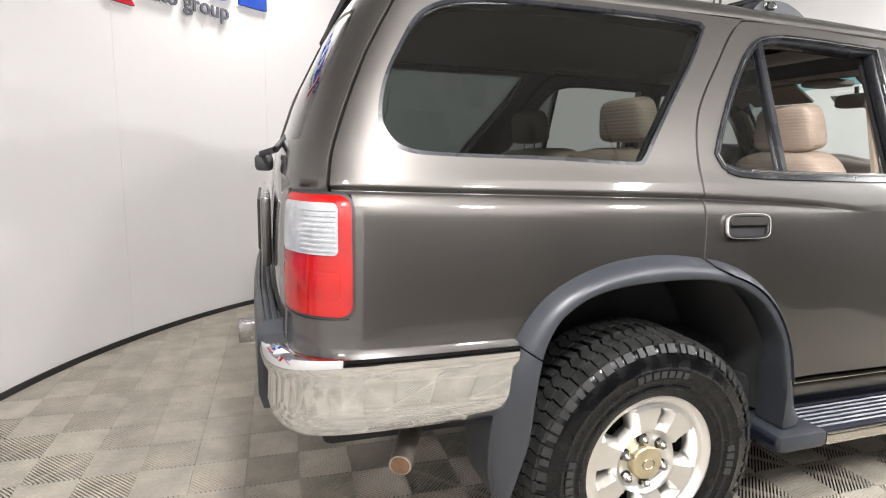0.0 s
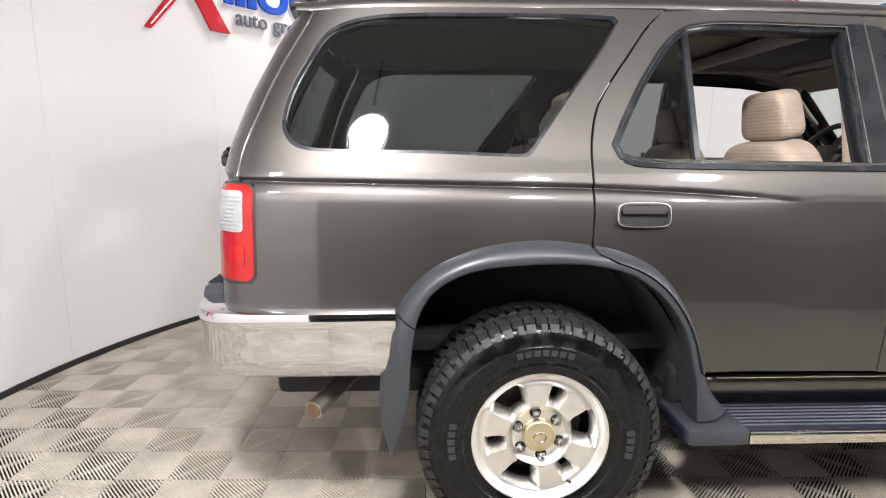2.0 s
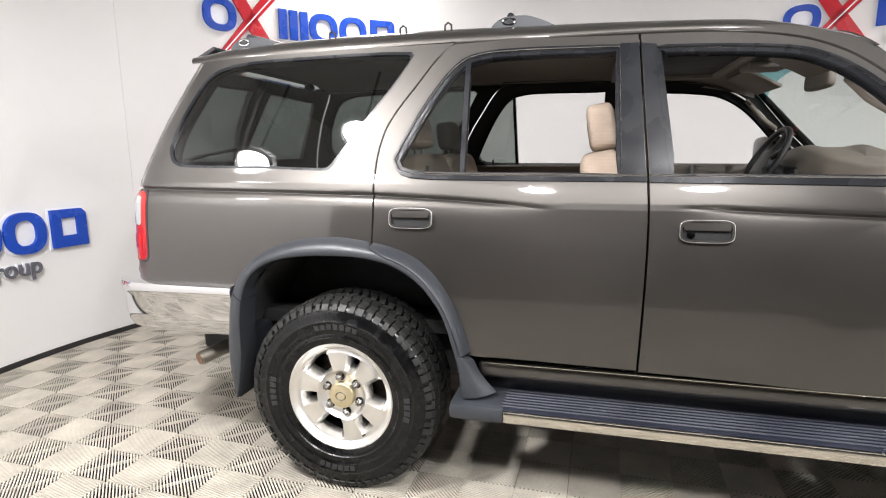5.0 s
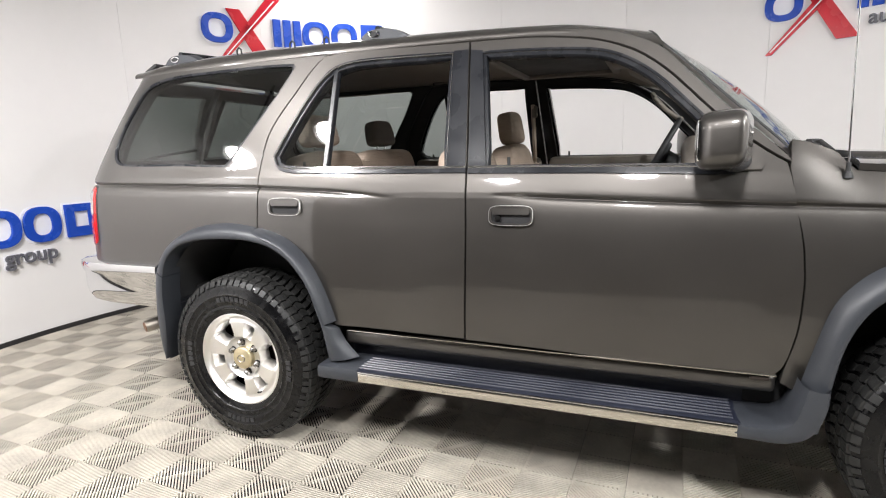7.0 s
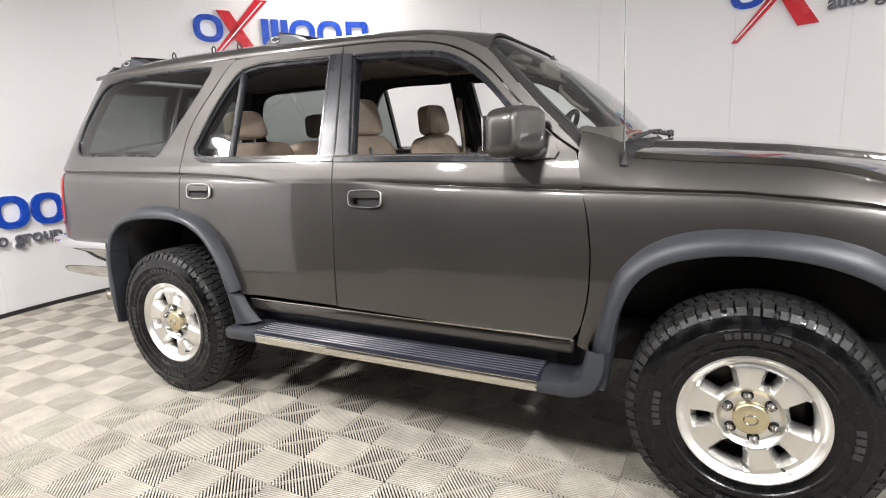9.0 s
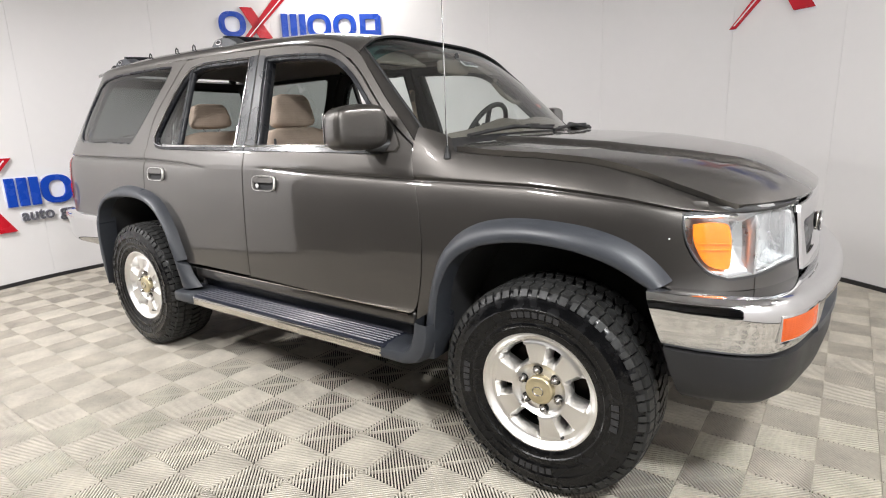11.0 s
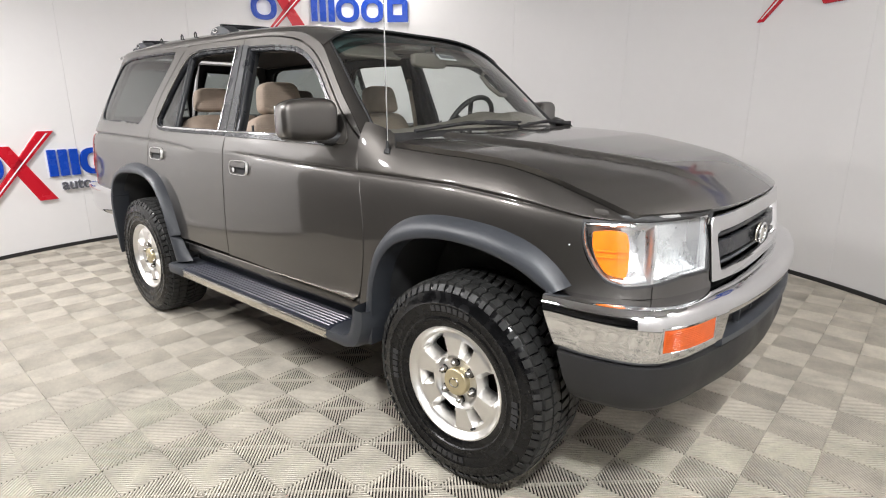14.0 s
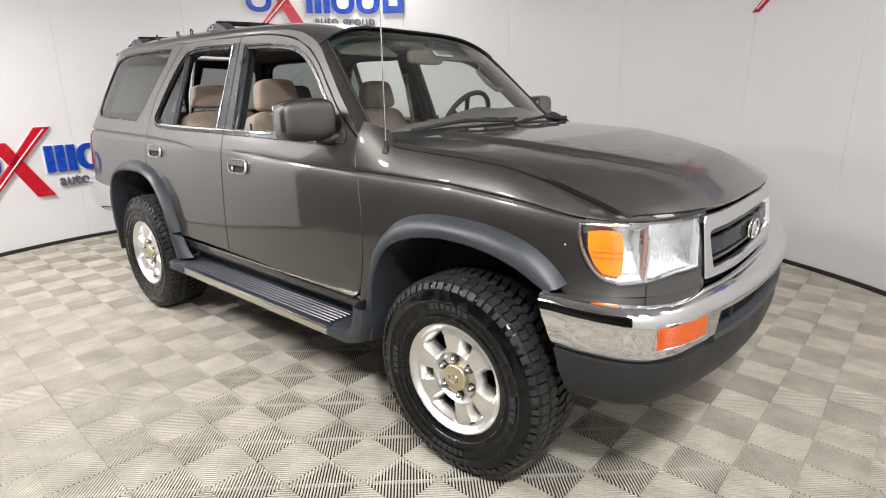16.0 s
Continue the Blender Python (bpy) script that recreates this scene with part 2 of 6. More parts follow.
def tube(name, pts, r, mat, parent=None, n=10, label="", taper=1.0, closed=False):
    P = [Vector(p) for p in pts]
    V, F = [], []
    m = len(P)
    up = Vector((0.13, 0.31, 0.94)).normalized()
    for i, p in enumerate(P):
        if closed:
            d = P[(i + 1) % m] - P[i - 1]
        else:
            d = P[min(i + 1, m - 1)] - P[max(i - 1, 0)]
        d.normalize()
        a = d.cross(up).normalized()
        b = a.cross(d)
        rr = r * (1 + (taper - 1) * i / max(1, m - 1))
        for k in range(n):
            w = 2 * math.pi * k / n
            V.append(p + rr * (math.cos(w) * a + math.sin(w) * b))
    for i in range(m if closed else m - 1):
        for k in range(n):
            i2 = (i + 1) % m
            F.append((i * n + k, i * n + (k + 1) % n, i2 * n + (k + 1) % n, i2 * n + k))
    if not closed:
        F += [tuple(range(n))[::-1], tuple((m - 1) * n + k for k in range(n))]
    return mesh_object(name, V, F, mat, parent, label, smooth=50)


def superbox(name, c, half, mat, parent=None, e=0.35, m=None, label="", nu=28, nv=16, shape=None):
    """A soft rounded box; e: 1 is an ellipsoid, small values are boxy."""
    V, F = [], []

    def sp(a, k):
        return math.copysign(abs(a) ** k, a)
    for j in range(nv + 1):
        ph = -math.pi / 2 + math.pi * j / nv
        for i in range(nu):
            th = 2 * math.pi * i / nu
            p = Vector((half[0] * sp(math.cos(ph), e) * sp(math.cos(th), e), half[1] * sp(math.cos(ph), e) * sp(math.sin(th), e), half[2] * sp(math.sin(ph), e)))
            if shape:
                p = shape(p)
            if m:
                p = m @ p
            V.append(Vector(c) + p)
    for j in range(nv):
        for i in range(nu):
            F.append((j * nu + i, j * nu + (i + 1) % nu, (j + 1) * nu + (i + 1) % nu, (j + 1) * nu + i))
    return mesh_object(name, V, F, mat, parent, label, smooth=60)


def lathe(name, prof, mat, parent=None, n=72, label="", smooth=35, arc=(0, 360), y0=0.0):
    """Turn a profile of (radius, y) about the y axis."""
    V, F = [], []
    full = arc[1] - arc[0] >= 360
    steps = n if full else n + 1
    for i in range(steps):
        w = radians(arc[0] + (arc[1] - arc[0]) * i / n)
        for r, y in prof:
            V.append((r * math.cos(w), y + y0, r * math.sin(w)))
    k = len(prof)
    for i in range(n):
        i2 = (i + 1) % steps
        for j in range(k - 1):
            F.append((i * k + j, i * k + j + 1, i2 * k + j + 1, i2 * k + j))
    return mesh_object(name, V, F, mat, parent, label, smooth)


def sweep(name, path, prof, mat, parent=None, label="", smooth=40, cap=True):
    """Sweep a profile of (outward, z) along a line of (x, y); outward is to the line's right."""
    P = [Vector(p) for p in path]
    V, F = [], []
    k = len(prof)
    for i, p in enumerate(P):
        d = (P[min(i + 1, len(P) - 1)] - P[max(i - 1, 0)]).normalized()
        n = Vector((d.y, -d.x))
        for o, z in prof:
            V.append((p.x + n.x * o, p.y + n.y * o, z))
    for i in range(len(P) - 1):
        for j in range(k - 1):
            F.append((i * k + j, (i + 1) * k + j, (i + 1) * k + j + 1, i * k + j + 1))
    if cap:
        F += [tuple(range(k)), tuple((len(P) - 1) * k + j for j in range(k))[::-1]]
    return mesh_object(name, V, F, mat, parent, label, smooth)


def panel(name, outline, surf, mat, parent=None, holes=(), thick=0.02, cuts_x=(), cuts_z=(), lift=0.0, flip=False, label="", flange=True):
    """A sheet: an outline with holes in (u, v), laid on the surface surf(u, v), with its edges folded in."""
    bm = bmesh.new()
    loops = []
    for loop in (outline, *holes):
        vs = [bm.verts.new((p[0], p[1], 0)) for p in loop]
        loops.append([bm.edges.new((vs[i], vs[(i + 1) % len(vs)])) for i in range(len(vs))])
    bmesh.ops.triangle_fill(bm, use_beauty=True, use_dissolve=False, edges=[e for l in loops for e in l])
    for vals, nrm in ((cuts_x, (1, 0, 0)), (cuts_z, (0, 1, 0))):
        for c in vals:
            co = (c, 0, 0) if nrm[0] else (0, c, 0)
            bmesh.ops.bisect_plane(bm, geom=bm.verts[:] + bm.edges[:] + bm.faces[:], dist=1e-5, plane_co=co, plane_no=nrm)
    for f in bm.faces:
        f.normal_update()
        if f.normal.z < 0:
            f.normal_flip()
    bm.verts.index_update()

    def sample(u, v):
        p = Vector(surf(u, v))
        e = 0.002
        n = (Vector(surf(u + e, v)) - Vector(surf(u - e, v))).cross(Vector(surf(u, v + e)) - Vector(surf(u, v - e)))
        if n.length < 1e-12:
            n = Vector((0, -1, 0))
        n.normalize()
        return p, n
    V, N, F = [], [], []
    for v in bm.verts:
        p, n = sample(v.co.x, v.co.y)
        V.append(p + n * lift)
        N.append(n)
    for f in bm.faces:
        F.append(tuple(v.index for v in f.verts))
    if flange:
        made = {}
        for e in bm.edges:
            if len(e.link_faces) != 1:
                continue
            l = e.link_loops[0]
            a, b = l.vert.index, l.link_loop_next.vert.index
            side_n = (V[b] - V[a]).cross(N[a])
            if side_n.length < 1e-9:
                continue
            side_n.normalize()
            base = len(V)
            V.extend([V[a], V[b], V[b] - N[b] * thick, V[a] - N[a] * thick])
            nn = [(side_n + N[a] * 0.8).normalized(), (side_n + N[b] * 0.8).normalized(), side_n, side_n]
            N.extend(nn)
            F.append((base + 1, base, base + 3, base + 2))
    bm.free()
    if flip:
        V = [Vector((p.x, -p.y, p.z)) for p in V]
        N = [Vector((n.x, -n.y, n.z)) for n in N]
        F = [f[::-1] for f in F]
    return mesh_object(name, V, F, mat, parent, label, normals=N)


def grid_patch(name, f, nu, nv, mat, parent=None, label="", thick=0.0, smooth=50):
    """A patch f(s, t) for s, t from 0 to 1."""
    V, F = [], []
    for i in range(nu + 1):
        for j in range(nv + 1):
            V.append(Vector(f(i / nu, j / nv)))
    w = nv + 1
    for i in range(nu):
        for j in range(nv):
            F.append((i * w + j, (i + 1) * w + j, (i + 1) * w + j + 1, i * w + j + 1))
    if thick:
        n0 = len(V)
        for i in range(nu + 1):
            for j in range(nv + 1):
                a, b = V[min(i + 1, nu) * w + j] - V[max(i - 1, 0) * w + j], V[i * w + min(j + 1, nv)] - V[i * w + max(j - 1, 0)]
                V.append(V[i * w + j] - a.cross(b).normalized() * thick)
        F += [tuple(n0 + k for k in q)[::-1] for q in F]
        rim = [i * w for i in range(nu + 1)] + [nu * w + j for j in range(1, nv + 1)] + [i * w + nv for i in range(nu - 1, -1, -1)] + [j for j in range(nv - 1, 0, -1)]
        for k in range(len(rim)):
            a, b = rim[k], rim[(k + 1) % len(rim)]
            F.append((b, a, a + n0, b + n0))
    return mesh_object(name, V, F, mat, parent, label, smooth)

# ---- the car's skin: a surface in (u, v), u along the side and round the corners, v up ----
ZS = [0.2, 0.4, 0.55, 0.7, 0.85, 1.0, 1.13, 1.2, 1.235, 1.70, 2.0]
YS = [0.79, 0.815, 0.830, 0.837, 0.836, 0.830, 0.819, 0.797, 0.780, 0.615, 0.512]
_zz = np.arange(0.2, 2.0, 0.002)
_yy = np.interp(_zz, ZS, YS)
_k = np.exp(-0.5 * (np.arange(-20, 21) / 6.0) ** 2)
_yy = np.convolve(np.pad(_yy, 20, mode="edge"), _k / _k.sum(), mode="valid")
XR_Z, XR_X = [0.5, 0.8, 1.0, 1.145, 1.27, 1.43, 1.60, 1.742, 1.9], [-1.03, -1.03, -1.025, -1.02, -1.0, -0.945, -0.86, -0.765, -0.65]
CREASE_R = ([-1.2, -0.85, 0.145, 0.43, 0.64, 0.72, 0.77, 0.95], [1.173, 1.171, 1.155, 1.143, 1.130, 1.121, 1.118, 1.127])
CREASE_F = ([1.2, 1.45, 1.76, 2.13, 2.6, 2.78, 2.93, 3.07, 3.11, 3.6], [1.127, 1.117, 1.106, 1.096, 1.086, 1.071, 1.056, 1.034, 1.030, 1.005])


def ysec(z):
    return float(np.interp(z, _zz, _yy))


def crease(x):
    return float(np.interp(x, *CREASE_R)) if x < 0.95 else float(np.interp(x, *CREASE_F))


def smoothstep(a, b, x):
    t = min(1.0, max(0.0, (x - a) / (b - a)))
    return t * t * (3 - 2 * t)


_tables = {}


def plan_table(k):
    """The plan outline of the body at height 0.02 * k: arrays of u, x, y, from the rear's middle to the nose's middle."""
    if k in _tables:
        return _tables[k]
    z = 0.02 * k
    ye, xr, xf = ysec(z), float(np.interp(z, XR_Z, XR_X)), 3.437 - 0.12 * (z - 0.9)
    x0, x1 = -0.1, 2.3
    th = np.linspace(math.pi / 2, 0, 260)
    xa, ya = x0 - (x0 - xr) * np.sin(th) ** (2 / 12), ye * np.cos(th) ** (2 / 6)
    xb = np.linspace(x0, x1, 100)[1:-1]
    th = np.linspace(0, math.pi / 2, 260)
    xc, yc = x1 + (xf - x1) * np.sin(th) ** (2 / 6), ye * np.cos(th) ** (2 / 3)
    w = np.clip((xc - 3.2) / (xf - 3.2), 0, 1)
    xc = xc - 0.033 * w * w * (3 - 2 * w)
    x = np.concatenate([xa, xb, xc])
    y = np.concatenate([ya, np.full(len(xb), ye), yc])
    amp = np.interp(z, [0.9, 1.15, 1.24, 1.6], [0.0, 0.0, 0.005, 0.045])
    full = y / ye
    y = y - amp * np.clip(-x, 0, 0.9) ** 3 * full - np.minimum(0.03, 0.055 * (np.clip(x - 1.3, 0, None) / 1.4) ** 2) * full
    d = np.concatenate([[0], np.cumsum(np.hypot(np.diff(x), np.diff(y)))])
    mid = np.argmin(np.abs(x - 1.0))
    u = d - d[mid] + x[mid]
    _tables[k] = (u, x, y)
    return _tables[k]


def plan(u, z):
    k = z / 0.02
    k0 = int(math.floor(k))
    f = k - k0
    a, b = plan_table(k0), plan_table(k0 + 1)
    return ((1 - f) * np.interp(u, a[0], a[1]) + f * np.interp(u, b[0], b[1]), (1 - f) * np.interp(u, a[0], a[2]) + f * np.interp(u, b[0], b[2]))


def u_at(x, z):
    """u where the side has that x."""
    t = plan_table(int(round(z / 0.02)))
    return float(np.interp(x, t[1], t[0]))


def u_at_y(y, z):
    """u on the nose where the half width is y."""
    t = plan_table(int(round(z / 0.02)))
    n = len(t[0]) // 2
    return float(np.interp(-y, -t[2][n:], t[0][n:]))


def u_at_y_rear(y, z):
    t = plan_table(int(round(z / 0.02)))
    return float(np.interp(y, t[2][:260], t[0][:260]))


def groove(a):
    """Depth of the crease at the way a above its bottom: a short undercut above, a rolled edge below."""
    if a >= 0:
        return 0.016 * (1 - smoothstep(0.0, 0.015, a))
    return 0.004 * math.exp(a / 0.004) + 0.012 * math.exp(a / 0.030)


def skin(u, z, inset=0.0):
    x, y = plan(u, z)
    amp = 1 - smoothstep(0.50, 0.82, x) if x < 0.95 else smoothstep(1.15, 1.4, x)
    zg = crease(x)
    dep = amp * groove(z - zg)
    dep += inset
    if dep:
        x2, y2 = plan(u + 0.004, z)
        d = Vector((x2 - x, -(y2 - y))).normalized()
        n = Vector((d.y, -d.x))
        return Vector((x - n.x * dep, -y - n.y * dep, z))
    return Vector((x, -y, z))


# the front wing above its crease rolls over towards the bonnet
_aa = np.linspace(0, 0.30, 301)
_al = np.radians(13 + 62 * np.clip(_aa / 0.16, 0, 1) ** 2 * (3 - 2 * np.clip(_aa / 0.16, 0, 1)))
_dz, _dy = np.cumsum(np.cos(_al)) * 0.001, np.cumsum(np.sin(_al)) * 0.001
ROLL = 0.118
# the same height and depth at the seam, over a flatter, broader face
_be = np.radians(27 + 34 * np.clip(_aa / 0.16, 0, 1) ** 1.3)
_ez, _ey = np.cumsum(np.cos(_be)) * 0.001, np.cumsum(np.sin(_be)) * 0.001
_dz, _dy = _ez * np.interp(ROLL, _aa, _dz) / np.interp(ROLL, _aa, _ez), _ey * np.interp(ROLL, _aa, _dy) / np.interp(ROLL, _aa, _ey)


def wing(u, v):
    """v is the height up to 1.13 (the crease), and beyond it the way along the roll towards the bonnet."""
    x, _ = plan(u, 1.06)
    zg = crease(x)
    if v <= 1.13:
        w = smoothstep(0.80, 1.06, v)
        return skin(u, v + (zg - 1.13) * w)
    a = v - 1.13
    back = 1 - smoothstep(2.12, 2.60, x)
    foot = 1 - smoothstep(2.10, 2.30, x)
    h = 1 - 0.72 * smoothstep(2.75, 3.33, x) + 0.20 * back + 0.30 * foot
    p, q = skin(u, zg), skin(u + 0.01, zg)
    d = (q - p).normalized()
    n = Vector((d.y, -d.x))
    dy, dz = float(np.interp(a, _aa, _dy)) * (1 - 0.20 * back - 0.25 * foot), float(np.interp(a, _aa, _dz)) * h
    dy -= 0.016 - groove(a)
    return Vector((p.x - n.x * dy, p.y - n.y * dy, zg + dz))


def wing_v(u, z):
    """The v of the wing at which it has that height."""
    d = crease(plan(u, 1.06)[0]) - 1.13
    lo, hi = 0.3, 1.13
    for _ in range(30):
        mid = (lo + hi) / 2
        if mid + d * smoothstep(0.80, 1.06, mid) < z:
            lo = mid
        else:
            hi = mid
    return lo


def seam_v(u):
    """The v of the seam between wing and bonnet, which dives to the lamp at the front."""
    u0 = u_at_y(0.70, 1.04)
    return 1.13 + ROLL - 0.092 * max(0.0, 1 - (u0 - u) / 0.17) ** 1.9


def door_v(x, z):
    d = crease(x) - 1.13
    return z - d * (smoothstep(0.95, 1.06, z) - smoothstep(1.18 if d > 0 else 1.135, 1.228, z))


def door_skin(u, v):
    x, _ = plan(u, v)
    z = v
    lo, hi = v - 0.12, v + 0.12
    for _ in range(24):
        z = (lo + hi) / 2
        if door_v(x, z) < v:
            lo = z
        else:
            hi = z
    return skin(u, z)


def outline(pts, n=6, corner=42, fn=door_v):
    """Measured (x, z) corners as a smooth closed line in (u, v)."""
    return [(u_at(p.x, p.y), fn(p.x, p.y)) for p in spline(pts, n, True, corner)]


CUT_X = [-1.6 + 0.036 * i for i in range(162)]
CUT_Z = [0.4 + 0.045 * i for i in range(31)] + [1.13 + d for d in (-0.07, -0.055, -0.042, -0.03, -0.022, -0.016, -0.011, -0.007, -0.004, -0.002, 0.0, 0.003, 0.006, 0.009, 0.012, 0.015, 0.022)] + [1.165 + 0.012 * i for i in range(6)]

suv = thing("suv", "dark taupe metallic four-door off-road SUV, front windows down, parked on tiles", "car")
# full width of the body from the near side on
suv.matrix_basis = Matrix.Translation((0, 0.0167, 0)) @ Matrix.Diagonal((1, 1.02, 1, 1))

SIDES = ((False, "near"), (True, "far"))

ARCH_R = [(-0.42, 0.79), (-0.40, 0.85), (-0.35, 0.905), (-0.28, 0.945), (-0.17, 0.968), (0.0, 0.975), (0.136, 0.968)]
GAP_R = [(0.136, 0.968), (0.1395, 1.083), (0.1365, 1.229), (0.14, 1.303), (0.159, 1.388), (0.199, 1.462), (0.27, 1.56), (0.342, 1.656), (0.402, 1.706)]
QG = [(-0.782, 1.345), (-0.770, 1.303), (-0.738, 1.272), (-0.672, 1.259), (-0.309, 1.254), (-0.076, 1.246), (-0.045, 1.252), (0.002, 1.314), (0.096, 1.444),
      (0.18, 1.556), (0.250, 1.668), (0.236, 1.682), (0.117, 1.687), (-0.186, 1.686), (-0.457, 1.679), (-0.590, 1.657), (-0.660, 1.618), (-0.708, 1.548), (-0.762, 1.440)]
HATCH = [(-0.69, 1.705), (-0.715, 1.65), (-0.757, 1.575), (-0.797, 1.5), (-0.852, 1.37), (-0.89, 1.26), (-0.905, 1.17)]
QUARTER = [(-0.858, 1.165), (-0.851, 1.128), (-0.851, 0.90), (-0.868, 0.873), (-0.94, 0.870), (-1.01, 0.870), (-1.012, 0.80)] + ARCH_R + GAP_R[1:] + HATCH


def quarter_outline():
    pts = spline(QUARTER, 5, True, 30)
    out = []
    for p in pts:
        u = u_at(p.x, p.y) if p.x > -0.93 else u_at(-0.93, p.y) + (p.x + 0.93) * 1.6
        out.append((u, door_v(p.x, p.y)))
    return out


RDOOR = [(0.408, 1.700), (0.348, 1.653), (0.277, 1.558), (0.206, 1.460), (0.167, 1.388), (0.148, 1.303), (0.144, 1.229), (0.147, 1.083), (0.144, 0.972),
         (0.161, 0.949), (0.21, 0.930), (0.29, 0.895), (0.355, 0.835), (0.405, 0.765), (0.445, 0.69), (0.475, 0.61), (0.50, 0.589), (0.63, 0.590), (1.070, 0.586),
         (1.079, 0.87), (1.081, 1.058), (1.076, 1.219), (1.054, 1.524), (1.041, 1.697)]
RWIN = [(0.213, 1.285), (0.232, 1.250), (0.283, 1.236), (0.45, 1.230), (0.997, 1.226), (0.981, 1.656), (0.577, 1.661), (0.468, 1.645), (0.420, 1.616), (0.375, 1.567),
        (0.315, 1.479), (0.257, 1.375)]
FDOOR = [(1.049, 1.697), (1.062, 1.524), (1.084, 1.219), (1.089, 1.058), (1.087, 0.87), (1.078, 0.582), (1.323, 0.579), (1.769, 0.565), (2.09, 0.556), (2.122, 0.594), (2.144, 0.676),
         (2.155, 0.755), (2.158, 0.87), (2.154, 0.926), (2.148, 0.981), (2.132, 1.072), (2.111, 1.18), (2.098, 1.228), (2.040, 1.265), (1.942, 1.341), (1.860, 1.421), (1.755, 1.527),
         (1.668, 1.594), (1.572, 1.640), (1.47, 1.667), (1.28, 1.690)]
FWIN = [(1.101, 1.648), (1.279, 1.642), (1.467, 1.628), (1.557, 1.611), (1.646, 1.57), (1.733, 1.505), (1.839, 1.399), (1.92, 1.319), (1.985, 1.257), (2.02, 1.218), (1.153, 1.226)]
PILLAR = [(2.102, 1.236), (2.046, 1.272), (1.948, 1.347), (1.866, 1.427), (1.760, 1.534), (1.672, 1.602), (1.575, 1.648), (1.47, 1.675), (1.28, 1.697), (1.049, 1.704), (0.404, 1.707),
          (0.404, 1.722), (1.05, 1.722), (1.30, 1.715), (1.48, 1.700), (1.60, 1.675), (1.725, 1.618), (1.811, 1.533), (1.933, 1.407), (2.029, 1.318), (2.093, 1.256), (2.118, 1.228)]
FENDER_LOW = [(2.154, 0.981), (2.160, 0.926), (2.164, 0.87), (2.161, 0.755), (2.150, 0.676), (2.130, 0.594), (2.12, 0.54), (2.19, 0.50), (2.235, 0.68), (2.27, 0.79), (2.33, 0.865), (2.42, 0.915),
              (2.52, 0.94), (2.63, 0.948), (2.76, 0.942), (2.86, 0.92), (2.94, 0.89), (3.0, 0.85), (3.035, 0.80)]

